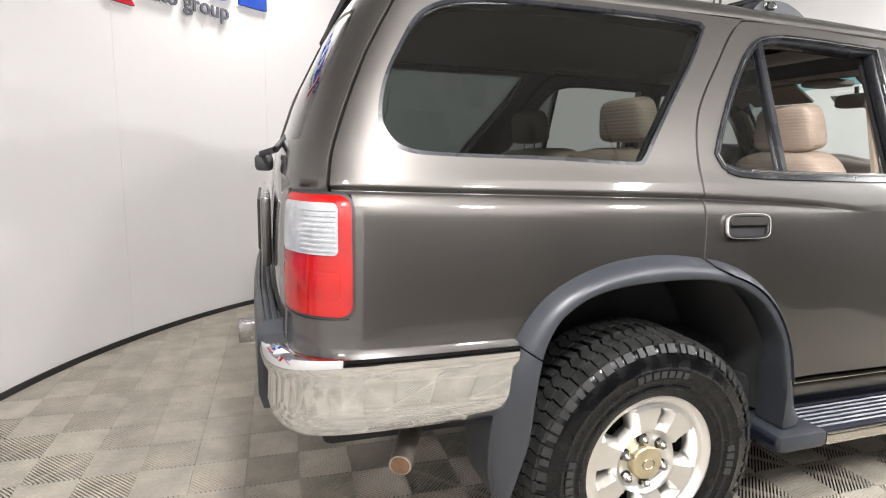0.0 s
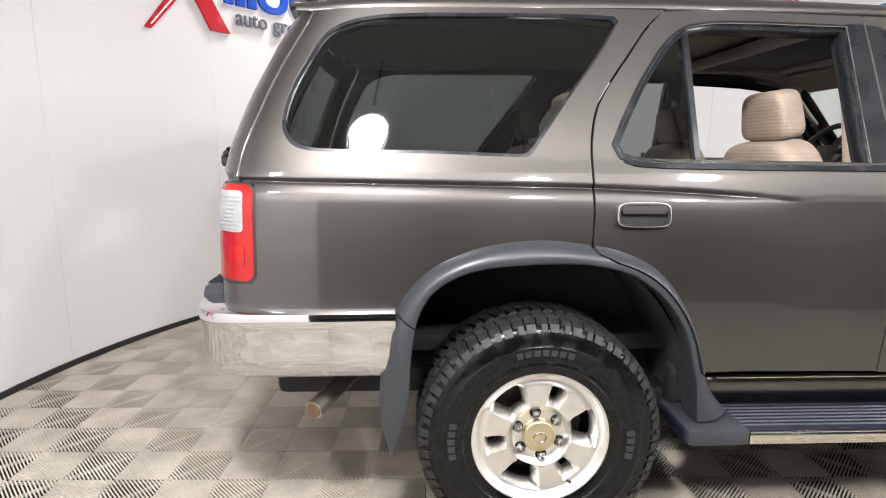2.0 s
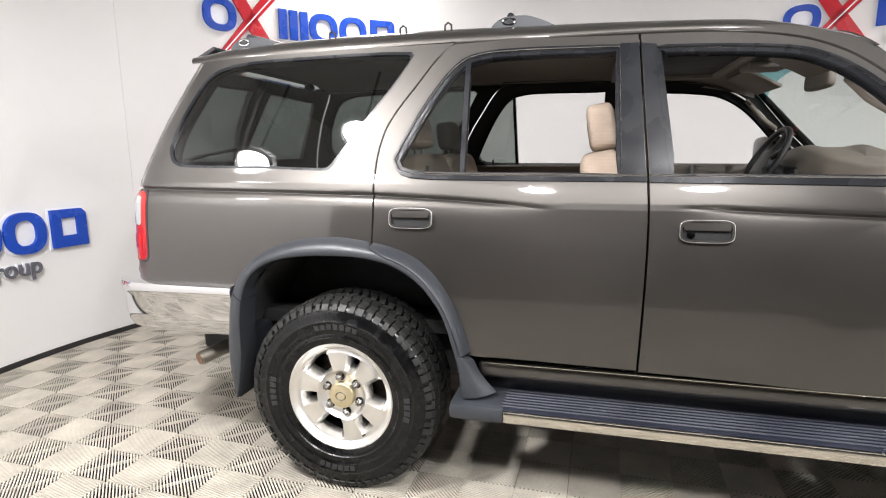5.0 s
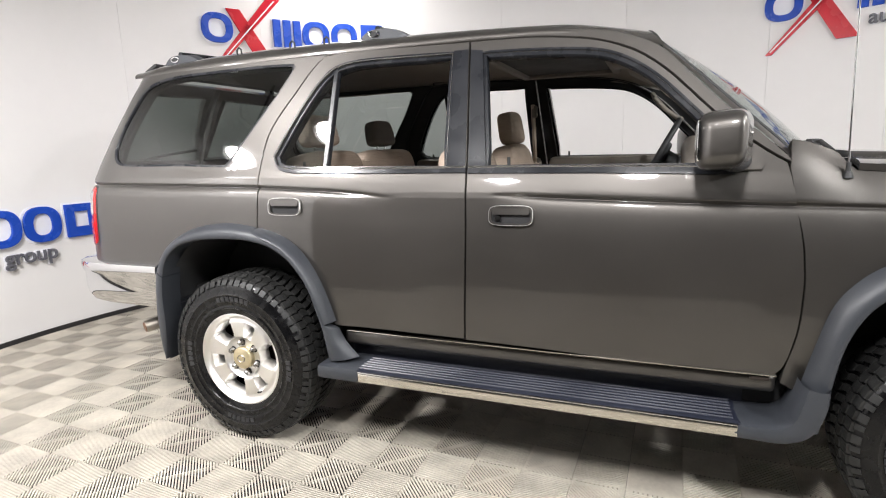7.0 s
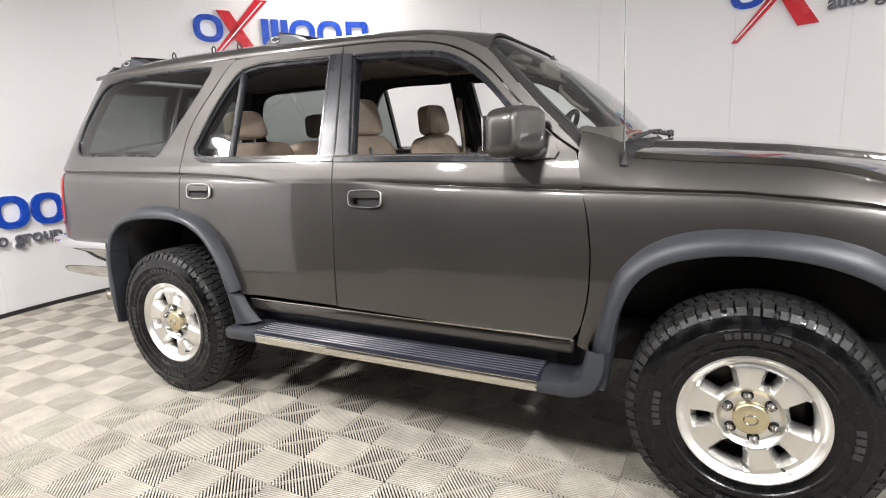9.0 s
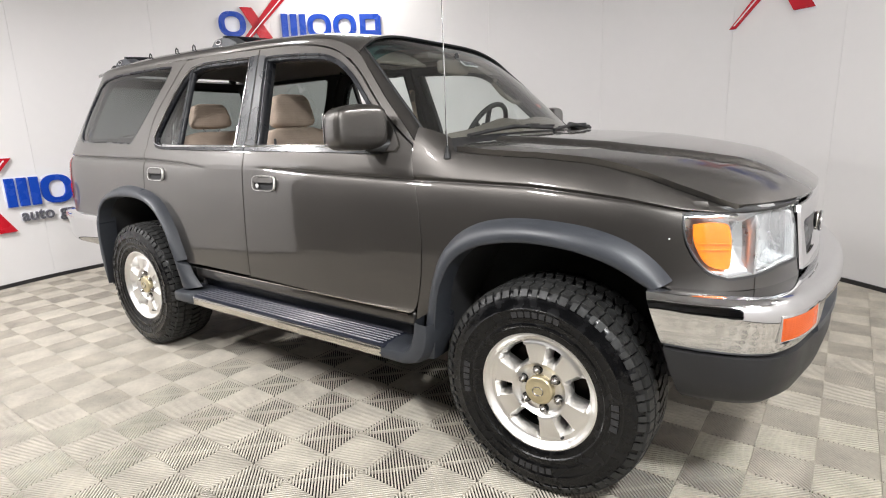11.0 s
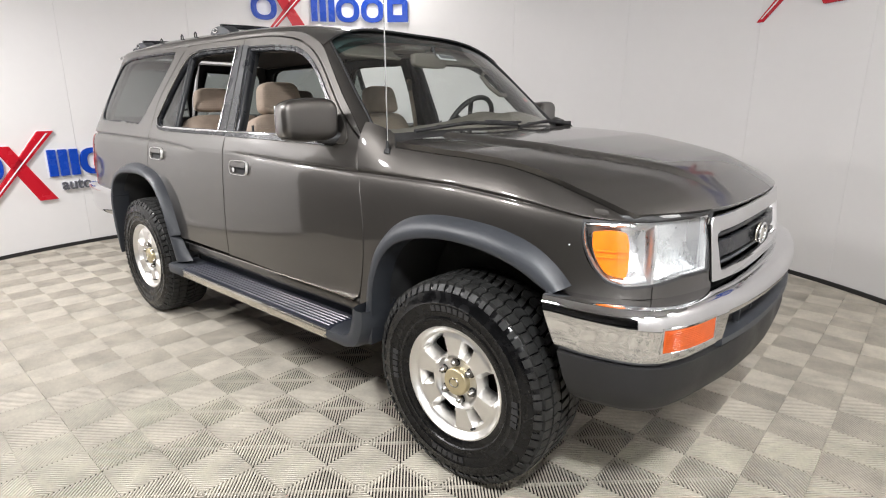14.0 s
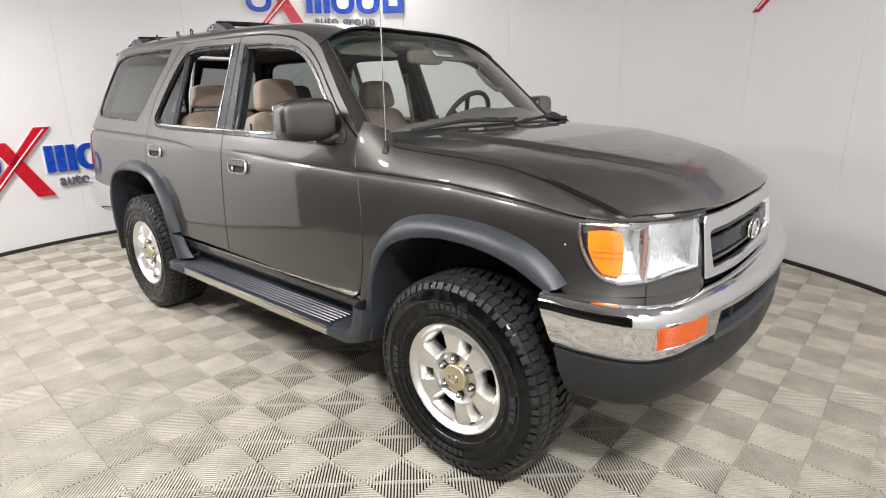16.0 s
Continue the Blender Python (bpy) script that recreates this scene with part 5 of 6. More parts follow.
    for g in range(6):
        c = 5 + 60 * g
        wide = g % 2 == 0
        r0, r1 = (0.110, 0.174) if wide else (0.117, 0.160)

        def half(r):
            h = 0.027 + 0.42 * (r - 0.115) if wide else 0.011 + 0.16 * (r - 0.117)
            return math.degrees(max(0.008, h) / r) * (0.84 if r in (r0, r1) else 1.0)
        col = []
        for side, q in [(-1, f) for f in (0.0, 0.25, 0.5, 0.75, 0.88, 1.0, 2.0)] + [(0, f) for f in (-0.6, -0.2, 0.2, 0.6)] + [(1, f) for f in (2.0, 1.0, 0.88, 0.75, 0.5, 0.25)]:
            line = []
            for r in RAD:
                h = half(r)
                lip = min(28.5, h + math.degrees((0.017 if wide else 0.013) / max(r, 0.09)))
                if side == 0:
                    an, dep = q * h, 1.0
                elif q >= 2:
                    an, dep = side * h, 1.0
                else:
                    an, dep = side * (30 - (30 - lip) * q), 0.0
                fall = smoothstep(r0 - 0.014, r0, r) * (1 - smoothstep(r1, r1 + 0.014, r))
                y = float(np.interp(r, *rim_y)) + 0.031 * dep * fall
                line.append((r * math.cos(radians(c + an)), y, r * math.sin(radians(c + an))))
            col.append(line)
        base = len(net)
        net += col
        for k in range(6, 11):
            for j in range(len(RAD) - 1):
                if RAD[j] >= r0 - 1e-6 and RAD[j + 1] <= r1 + 1e-6:
                    cut_faces.add((base + k, j))
    b = bmesh.new()
    vs = [[b.verts.new(p) for p in line] for line in net]
    for i in range(len(net)):
        for j in range(len(RAD) - 1):
            if (i, j) not in cut_faces:
                n2 = (i + 1) % len(net)
                b.faces.new((vs[i][j], vs[n2][j], vs[n2][j + 1], vs[i][j + 1]))
    rims = [e for e in b.edges if e.is_boundary and 0.06 < math.hypot(e.verts[0].co.x, e.verts[0].co.z) < 0.193]
    res = bmesh.ops.extrude_edge_only(b, edges=rims)
    for v in res["geom"]:
        if isinstance(v, bmesh.types.BMVert):
            v.co.y = -0.050
    bmesh.ops.recalc_face_normals(b, faces=b.faces)
    part("spokes", b, ALLOY, w, "six broad alloy spokes with three wide and three narrow openings", 32)
    lathe("hub_cap", [(0.0001, -0.114), (0.028, -0.1135), (0.037, -0.112), (0.040, -0.1105), (0.044, -0.111), (0.049, -0.109), (0.052, -0.105), (0.052, -0.084)], CAP, w, 40, "round gold-tinted centre cap", 40)
    tube("cap_badge", [(0.020 * math.cos(radians(a)), -0.1145, 0.016 * math.sin(radians(a))) for a in range(0, 360, 20)], 0.0022, STEEL, w, 6, closed=True)
    for k in range(6):
        a = radians(30 + 60 * k + 5)
        c = Vector((0.0715 * math.cos(a), -0.084, 0.0715 * math.sin(a)))
        b = bmesh.new()
        add_cyl(b, c, c + Vector((0, -0.0035, 0)), 0.0185, 0.0180, n=20)
        part("lug_seat", b, DARK, w, "dark ring round the lug nut", 30)
        b = bmesh.new()
        add_cyl(b, c, c + Vector((0, -0.020, 0)), 0.0145, 0.0135, n=6)
        add_cyl(b, c + Vector((0, -0.020, 0)), c + Vector((0, -0.029, 0)), 0.0115, 0.005, n=12)
        part("lug_nut", b, STEEL, w, "dark steel lug nut", 30)
    # disc and shield coloured dark so the wheel openings look shaded
    lathe("brake_disc", [(0.04, -0.012), (0.155, -0.012), (0.155, 0.012), (0.04, 0.012)], DISC, w, 48, "dark brown brake disc")
    lathe("dust_shield", [(0.04, 0.02), (0.183, 0.02), (0.183, 0.03), (0.04, 0.03)], DARK, w, 40, "black dust shield")
    lathe("hub", [(0.0001, -0.06), (0.06, -0.055), (0.07, -0.02), (0.07, 0.08), (0.0001, 0.1)], DARK, w, 32)
    b = bmesh.new()
    p = Vector((0.176 * math.cos(radians(-62)), -0.112, 0.176 * math.sin(radians(-62))))
    add_cyl(b, p, p + Vector((0.004, -0.022, 0.008)), 0.0045, n=10)
    part("valve", b, BLACK, w, "black tyre valve")
    return w


wheel = build_wheel()
wheel.matrix_basis = pose(0, -0.738, 0.386, 0, -4, 0)
copy_thing(wheel, pose(2.675, -0.738, 0.386, 0, -5, 0))
copy_thing(wheel, pose(0, 0.738, 0.386, 0, 20, 180))
copy_thing(wheel, pose(2.675, 0.738, 0.386, 0, 50, 180))

# ---- mirrors, aerial, wipers, roof bars ----
for far, _ in SIDES:
    sg = -1 if far else 1
    mi = thing("door_mirror", "", "")
    mi.parent = suv

    def mshape(p):
        k = (p.y / 0.115)
        return Vector((p.x * (1 - 0.12 * max(0, -k)) + 0.02 * k * k, p.y, p.z * (1 - 0.10 * max(0.0, -k)) + 0.006 * p.x / 0.075))
    superbox("mirror_shell", (1.905, -0.880 * sg, 1.300), (0.072, 0.118, 0.087), PAINT, mi, 0.46, Matrix.Rotation(radians(-10 * sg), 3, "Z"), "mirror shell in body colour", 40, 24, mshape)
    b = bmesh.new()
    add_box(b, (1.853, -0.892 * sg, 1.300), (0.008, 0.165, 0.115), 0.003, Matrix.Rotation(radians(-10 * sg), 4, "Z"))
    part("mirror_glass", b, MIRROR, mi, "mirror glass")
    tube("mirror_arm", [(1.93, -0.84 * sg, 1.232), (1.965, -0.79 * sg, 1.225), (1.99, -0.755 * sg, 1.235)], 0.024, BLACK, mi, 14, "black mirror arm")
    panel("mirror_foot", outline([(1.925, 1.205), (2.028, 1.205), (2.04, 1.225), (2.025, 1.255), (1.975, 1.315), (1.955, 1.32), (1.95, 1.26)], 4, 40), door_skin, PAINT, mi, (), 0.02, CUT_X, CUT_Z, lift=0.012, flip=far)

aer = tube("aerial", [(2.256, -0.757, 1.20), (2.250, -0.752, 1.45), (2.236, -0.742, 2.10)], 0.0030, CHROME, suv, 8, "thin steel aerial mast", taper=0.7)
b = bmesh.new()
add_cyl(b, (2.256, -0.757, 1.180), (2.256, -0.757, 1.198), 0.015, 0.011, n=18)
add_cyl(b, (2.256, -0.757, 1.198), (2.256, -0.757, 1.226), 0.0075, 0.006, n=14)
part("aerial_base", b, BLACK, aer, "black aerial base")

for base, tip in (((2.335, 0.02, 1.262), (2.310, 0.56, 1.262)), ((2.25, -0.60, 1.258), (2.325, 0.02, 1.272))):
    wp = tube("wiper", [base, Vector(base).lerp(Vector(tip), 0.5) + Vector((0.0, 0, 0.022)), tip], 0.008, BLACK, suv, 8, "black windscreen wiper")
    a, c = Vector(base).lerp(Vector(tip), 0.22), Vector(tip).lerp(Vector(base), -0.08)
    tube("wiper_blade", [a + Vector((-0.02, 0, 0.012)), a.lerp(c, 0.5) + Vector((-0.022, 0, 0.016)), c + Vector((-0.02, 0, 0.010))], 0.006, BLACK, wp, 6)
    b = bmesh.new()
    add_box(b, tuple(Vector(tip).lerp(Vector(base), 0.25) + Vector((-0.008, 0, 0.016))), (0.03, 0.10, 0.022), 0.006)
    part("wiper_joint", b, BLACK, wp)
for y in (-0.22, 0.22):
    b = bmesh.new()
    add_box(b, (2.47, y, float(np.interp(2.47, BON_X, BON_Z)) + 0.010), (0.03, 0.022, 0.014), 0.005)
    part("washer_nozzle", b, BLACK, suv, "small black washer nozzle")


def roof_z(x, y):
    best = min((roof_surf((x + 0.755) / 2.48, t / 100) for t in range(2, 50)), key=lambda p: abs(p.y + abs(y)))
    return best.z


for xb in (0.62, -0.50):
    rk = thing("roof_bar", "", "")
    rk.parent = suv
    zt = roof_z(xb, 0.46) + 0.030
    for s in (-1, 1):
        V, F = [], []
        prof = spline([(-0.10, 0.0), (-0.085, 0.022), (-0.055, 0.044), (-0.01, 0.050), (0.035, 0.048), (0.075, 0.034), (0.11, 0.016), (0.135, 0.0)], 4)
        z0 = roof_z(xb, 0.50) - 0.012
        for p in prof:
            for y in (0.465, 0.535):
                V.append((xb + p.x, y * s, z0 + p.y * (1.0 if y < 0.5 else 0.82)))
        m = len(prof)
        for i in range(m - 1):
            F.append((2 * i, 2 * i + 1, 2 * i + 3, 2 * i + 2))
        F += [tuple(2 * i for i in range(m)), tuple(2 * i + 1 for i in range(m))[::-1], (0, 1, 2 * m - 1, 2 * m - 2)]
        mesh_object("bar_foot", V, F, PLASTIC, rk, "moulded dark grey foot", 40)
        b = bmesh.new()
        add_cyl(b, (xb - 0.03, 0.533 * s, z0 + 0.022), (xb - 0.03, 0.540 * s, z0 + 0.021), 0.012, n=18)
        part("foot_cap", b, BLACK, rk)
        tube("foot_ring", [(xb - 0.03 + 0.024 * math.cos(radians(a)), 0.537 * s, z0 + 0.022 + 0.011 * math.sin(radians(a))) for a in range(0, 360, 20)], 0.004, CHROME, rk, 6, closed=True)
    V = []
    pts = resample([(xb - 0.03, -0.50 + k * 0.1, zt + 0.018 * (1 - ((k - 5) / 5.0) ** 2)) for k in range(11)], 21)
    tube("cross_bar", pts, 0.014, SATIN, rk, 10, "dark cross bar")
for x, y in ((0.18, -0.545), (0.36, -0.545), (-0.12, -0.545), (0.18, 0.545), (0.36, 0.545)):
    z = roof_z(x, y)
    tube("tie_down_loop", [(x - 0.013, y, z - 0.004), (x - 0.012, y, z + 0.018), (x, y, z + 0.027), (x + 0.012, y, z + 0.018), (x + 0.013, y, z - 0.004)], 0.004, BLACK, suv, 8, "small black tie-down loop")

# ---- cabin ----
for far, _ in SIDES:
    for name, ol, hole in (("quarter_lining", quarter_outline(), outline(QG)), ("rear_door_lining", outline(RDOOR), outline(RWIN)), ("front_door_lining", outline(FDOOR), outline(FWIN)), ("pillar_lining", outline(PILLAR, corner=25), None)):
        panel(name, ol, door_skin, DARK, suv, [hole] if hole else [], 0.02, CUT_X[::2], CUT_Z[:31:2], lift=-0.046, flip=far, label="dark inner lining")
    sg = -1 if far else 1
    for x0, x1 in ((0.20, 1.05), (1.10, 2.08)):
        b = bmesh.new()
        zl = 1.0 if x0 < 1 else 0.65
        add_box(b, ((x0 + x1) / 2, -0.715 * sg, (1.23 + zl) / 2), (x1 - x0, 0.07, 1.23 - zl), 0.03)
        part("door_trim", b, TRIM_TAN, suv, "tan door trim")
        b = bmesh.new()
        add_cyl(b, (x0 + 0.12, -0.715 * sg, 1.225), (x0 + 0.12, -0.715 * sg, 1.262), 0.006, n=10)
        part("lock_button", b, BLACK, suv)

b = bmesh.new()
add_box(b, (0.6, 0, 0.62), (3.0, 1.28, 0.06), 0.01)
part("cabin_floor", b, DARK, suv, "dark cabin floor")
b = bmesh.new()
add_box(b, (1.2, 0, 0.47), (4.2, 1.0, 0.20), 0.03)
part("chassis", b, DARK, suv, "dark underbody")
b = bmesh.new()
add_cyl(b, (0, -0.6, 0.386), (0, 0.6, 0.386), 0.05, n=20)
add_cyl(b, (2.675, -0.6, 0.386), (2.675, 0.6, 0.386), 0.04, n=20)
part("axles", b, DARK, suv, "dark axles")
b = bmesh.new()
add_box(b, (2.16, 0, 0.80), (0.05, 1.40, 0.72), 0.01)
part("bulkhead", b, DARK, suv)
grid_patch("headliner", lambda s, t: (lambda p: Vector((p.x, p.y * 0.95, p.z - 0.045)))(roof_surf(0.03 + 0.94 * s, t)), 30, 24, HEADLINER, suv, "brown-grey headliner")
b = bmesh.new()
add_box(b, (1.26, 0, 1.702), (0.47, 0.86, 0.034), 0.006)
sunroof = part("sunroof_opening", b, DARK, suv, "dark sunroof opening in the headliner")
for c, d in (((1.015, 0, 1.692), (0.045, 0.95, 0.05)), ((1.505, 0, 1.692), (0.045, 0.95, 0.05)), ((1.26, -0.45, 1.692), (0.47, 0.045, 0.05)), ((1.26, 0.45, 1.692), (0.47, 0.045, 0.05))):
    b = bmesh.new()
    add_box(b, c, d, 0.012)
    part("sunroof_frame", b, HEADLINER, sunroof)
b = bmesh.new()
add_box(b, (1.60, 0, 1.655), (0.16, 0.16, 0.03), 0.012)
part("map_lamp", b, TRIM_TAN, suv, "tan overhead console")
for y in (-0.33, 0.33):
    b = bmesh.new()
    add_box(b, (1.645, y, 1.628), (0.17, 0.36, 0.016), 0.007, Matrix.Rotation(radians(28), 4, "Y"))
    part("sun_visor", b, TRIM_TAN, suv, "tan sun visor")


def headrest(parent, x, y, z, w, h, d, mat, lean=10):
    def tap(p):
        return Vector((p.x, p.y * (1 - 0.12 * p.z / h), p.z))
    superbox("headrest", (x, y, z), (d, w, h), mat, parent, 0.42, Matrix.Rotation(radians(-lean), 3, "Y"), "padded headrest", shape=tap)
    for s in (-1, 1):
        tube("headrest_post", [(x + 0.01, y + 0.05 * s, z - h - 0.04), (x + 0.005, y + 0.05 * s, z - h + 0.03)], 0.006, CHROME, parent, 8)


def front_seat(y):
    s = thing("front_seat", "", "")
    s.parent = suv
    superbox("cushion", (1.22, y, 0.82), (0.27, 0.25, 0.09), CLOTH, s, 0.35)
    superbox("backrest", (0.985, y, 1.05), (0.085, 0.245, 0.265), CLOTH, s, 0.40, Matrix.Rotation(radians(-13), 3, "Y"), "tan velour backrest", shape=lambda p: Vector((p.x, p.y * (1 - 0.16 * max(0, p.z / 0.265)), p.z)))
    superbox("bolster", (1.06, y - 0.2, 1.0), (0.06, 0.05, 0.20), CLOTH, s, 0.5, Matrix.Rotation(radians(-13), 3, "Y"))
    superbox("bolster", (1.06, y + 0.2, 1.0), (0.06, 0.05, 0.20), CLOTH, s, 0.5, Matrix.Rotation(radians(-13), 3, "Y"))
    headrest(s, 0.938, y, 1.400, 0.128, 0.090, 0.052, CLOTH)


front_seat(-0.375)
front_seat(0.40)
bench = thing("rear_seat", "", "")
bench.parent = suv
superbox("cushion", (0.69, 0, 0.86), (0.20, 0.56, 0.085), CLOTH, bench, 0.3)
for y, w in ((-0.33, 0.26), (0.26, 0.33)):
    superbox("backrest", (0.198, y, 1.10), (0.085, w, 0.20), CLOTH, bench, 0.34, Matrix.Rotation(radians(-12), 3, "Y"), "tan velour split backrest")
headrest(bench, 0.175, -0.385, 1.398, 0.125, 0.075, 0.045, CLOTH)
headrest(bench, 0.145, 0.30, 1.398, 0.125, 0.075, 0.045, CLOTH_DK)

superbox("dashboard", (2.010, 0, 1.115), (0.175, 0.70, 0.125), TRIM_TAN, suv, 0.28, None, "tan-grey dashboard", 48, 20,
                lambda p: Vector((p.x, p.y, p.z + (0.012 + 0.078 * math.exp(-((p.y - 0.30) / 0.30) ** 2)) * max(0.0, p.z) / 0.125)))
for y in (-0.62, -0.18, 0.10, 0.62):
    b = bmesh.new()
    add_box(b, (1.825, y, 1.135), (0.03, 0.14, 0.075), 0.008)
    v = part("dash_vent", b, BLACK, suv, "black air vent")
    for k in range(4):
        b = bmesh.new()
        add_box(b, (1.807, y, 1.110 + 0.017 * k), (0.006, 0.125, 0.006), 0.001)
        part("vent_slat", b, SATIN, v)
b = bmesh.new()
add_box(b, (1.86, 0.38, 1.19), (0.09, 0.34, 0.085), 0.03)
part("gauge_hood", b, BLACK, suv, "dark gauge hood")
sw = thing("steering_wheel", "", "")
sw.parent = suv
MW = Matrix.Translation((1.735, 0.385, 1.240)) @ Matrix.Rotation(radians(-62), 4, "Y")
tube("wheel_rim", [MW @ Vector((0.19 * math.cos(radians(a)), 0.19 * math.sin(radians(a)), 0)) for a in range(0, 360, 10)], 0.0145, BLACK, sw, 10, "dark steering wheel rim", closed=True)
b = bmesh.new()
add_box(b, (0, 0, -0.01), (0.15, 0.17, 0.05), 0.02)
o = part("wheel_hub", b, BLACK, sw, "dark hub")
o.matrix_local = MW
for a in (-25, 205, 180 + 65, 295):
    tube("wheel_spoke", [MW @ Vector((0.05 * math.cos(radians(a)), 0.05 * math.sin(radians(a)), 0)), MW @ Vector((0.185 * math.cos(radians(a)), 0.185 * math.sin(radians(a)), 0))], 0.014, BLACK, sw, 8)
tube("steering_column", [(1.74, 0.385, 1.230), (1.92, 0.385, 1.12)], 0.045, BLACK, sw, 16)
# inside mirror, grab handles, belts, stickers
superbox("inside_mirror", (1.80, -0.03, 1.585), (0.022, 0.125, 0.036), TRIM_TAN, suv, 0.45, None, "inside mirror with a grey-tan shell")
tube("mirror_stem", [(1.815, 0, 1.60), (1.80, 0, 1.655)], 0.010, BLACK, suv, 8)
for far, _ in SIDES:
    sg = -1 if far else 1
    tube("grab_handle", [(1.69, -0.585 * sg, 1.560), (1.70, -0.545 * sg, 1.535), (1.76, -0.555 * sg, 1.470), (1.82, -0.575 * sg, 1.425), (1.84, -0.615 * sg, 1.422)], 0.013, TRIM_TAN, suv, 10, "tan grab handle on the windscreen pillar")
    tube("seat_belt", [(1.02, -0.60 * sg, 1.54), (1.02, -0.665 * sg, 1.25), (1.02, -0.69 * sg, 0.80)], 0.014, CREAM, suv, 6, "cream seat belt webbing")
    b = bmesh.new()
    add_box(b, (1.03, -0.602 * sg, 1.50), (0.035, 0.02, 0.07), 0.008)
    part("belt_anchor", b, TRIM_TAN, suv)
b = bmesh.new()
p = screen(0.555, 0.735) - Vector((0.012, 0, 0.014))
add_box(b, tuple(p), (0.004, 0.13, 0.042), 0.001, Matrix.Rotation(radians(-52), 4, "Y"))
st = part("stock_sticker", b, STICKER, suv, "white sticker inside the windscreen")
for k in range(6):
    b = bmesh.new()
    add_box(b, tuple(p + Vector((0.0035, -0.048 + 0.019 * k, 0.0025))), (0.003, 0.009, 0.026), 0.0, Matrix.Rotation(radians(-52), 4, "Y"))
    part("sticker_mark", b, GREY_SIGN, st, "plain grey bar")
b = bmesh.new()
p = screen(0.97, 0.42)
add_box(b, tuple(p - Vector((0.015, 0, 0.01))), (0.003, 0.03, 0.03), 0.001, Matrix.Rotation(radians(-45), 4, "Y"))
part("inspection_sticker", b, STICKER_RED, suv, "small faded red sticker")

# ---- the booth ----
OPEN0, OPEN1, OPEN_Z = 231.0, 322.0, 2.9
SEAMS = [OPEN1 - 360, -20, -2, 18, 37, 56.5, 70, 89, 108, 127, 146, 165, 184, 200, 216, OPEN0]
wall = thing("wall_round", "smooth white curved booth wall of tall panels", "wall", kind="structure")


def wall_arc(name, a0, a1, z0, z1, r0, r1, mat, parent, label="", n=None, kind=""):
    n = n or max(2, int(abs(a1 - a0) / 1.5))
    V, F = [], []
    for i in range(n + 1):
        a = a0 + (a1 - a0) * i / n
        for r, z in ((r0, z0), (r0, z1), (r1, z1), (r1, z0)):
            V.append(booth(a, z, -r))
    for i in range(n):
        for j in range(4):
            F.append((4 * i + j, 4 * i + (j + 1) % 4, 4 * i + 4 + (j + 1) % 4, 4 * i + 4 + j))
    F += [(3, 2, 1, 0), (4 * n, 4 * n + 1, 4 * n + 2, 4 * n + 3)]
    return mesh_object(name, V, F, mat, parent, label, 30, kind=kind)


GAPD = 0.014
for a, b2 in zip(SEAMS[:-1], SEAMS[1:]):
    wall_arc("panel", a + GAPD, b2 - GAPD, 0.0, WALL_H, 0.0, 0.05, WALL, wall)
wall_arc("panel", OPEN0 + GAPD, OPEN1 - GAPD, OPEN_Z, WALL_H, 0.0, 0.05, WALL, wall)
wall_arc("backing", OPEN1 - 360, OPEN0, 0.0, WALL_H, 0.052, 0.10, WALL, wall)
bb = thing("baseboard", "thin black strip along the foot of the wall", "baseboard", kind="structure")
wall_arc("strip", OPEN1 - 360, OPEN0, 0.0, 0.034, -0.014, -0.002, BASE, bb, n=160)

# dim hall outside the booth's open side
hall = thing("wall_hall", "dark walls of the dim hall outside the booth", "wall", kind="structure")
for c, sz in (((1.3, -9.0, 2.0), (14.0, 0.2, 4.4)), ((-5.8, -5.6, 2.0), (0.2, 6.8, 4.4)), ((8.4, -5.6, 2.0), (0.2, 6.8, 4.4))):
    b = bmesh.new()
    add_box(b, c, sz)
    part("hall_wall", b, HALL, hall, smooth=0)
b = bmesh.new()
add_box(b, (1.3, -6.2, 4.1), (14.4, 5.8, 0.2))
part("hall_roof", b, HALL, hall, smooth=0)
b = bmesh.new()
add_box(b, (1.3, -5.9, -0.12), (14.4, 6.4, 0.10))
hf = part("floor_hall", b, UNDER, None, "dark floor of the hall outside the booth", smooth=0, kind="structure")
hf["category"] = "floor"

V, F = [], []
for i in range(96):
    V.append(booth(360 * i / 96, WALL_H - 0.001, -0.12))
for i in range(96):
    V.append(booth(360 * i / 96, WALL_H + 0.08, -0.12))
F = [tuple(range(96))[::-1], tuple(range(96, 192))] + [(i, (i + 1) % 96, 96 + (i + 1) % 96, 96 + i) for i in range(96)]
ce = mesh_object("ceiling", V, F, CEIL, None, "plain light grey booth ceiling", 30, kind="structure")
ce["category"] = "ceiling"


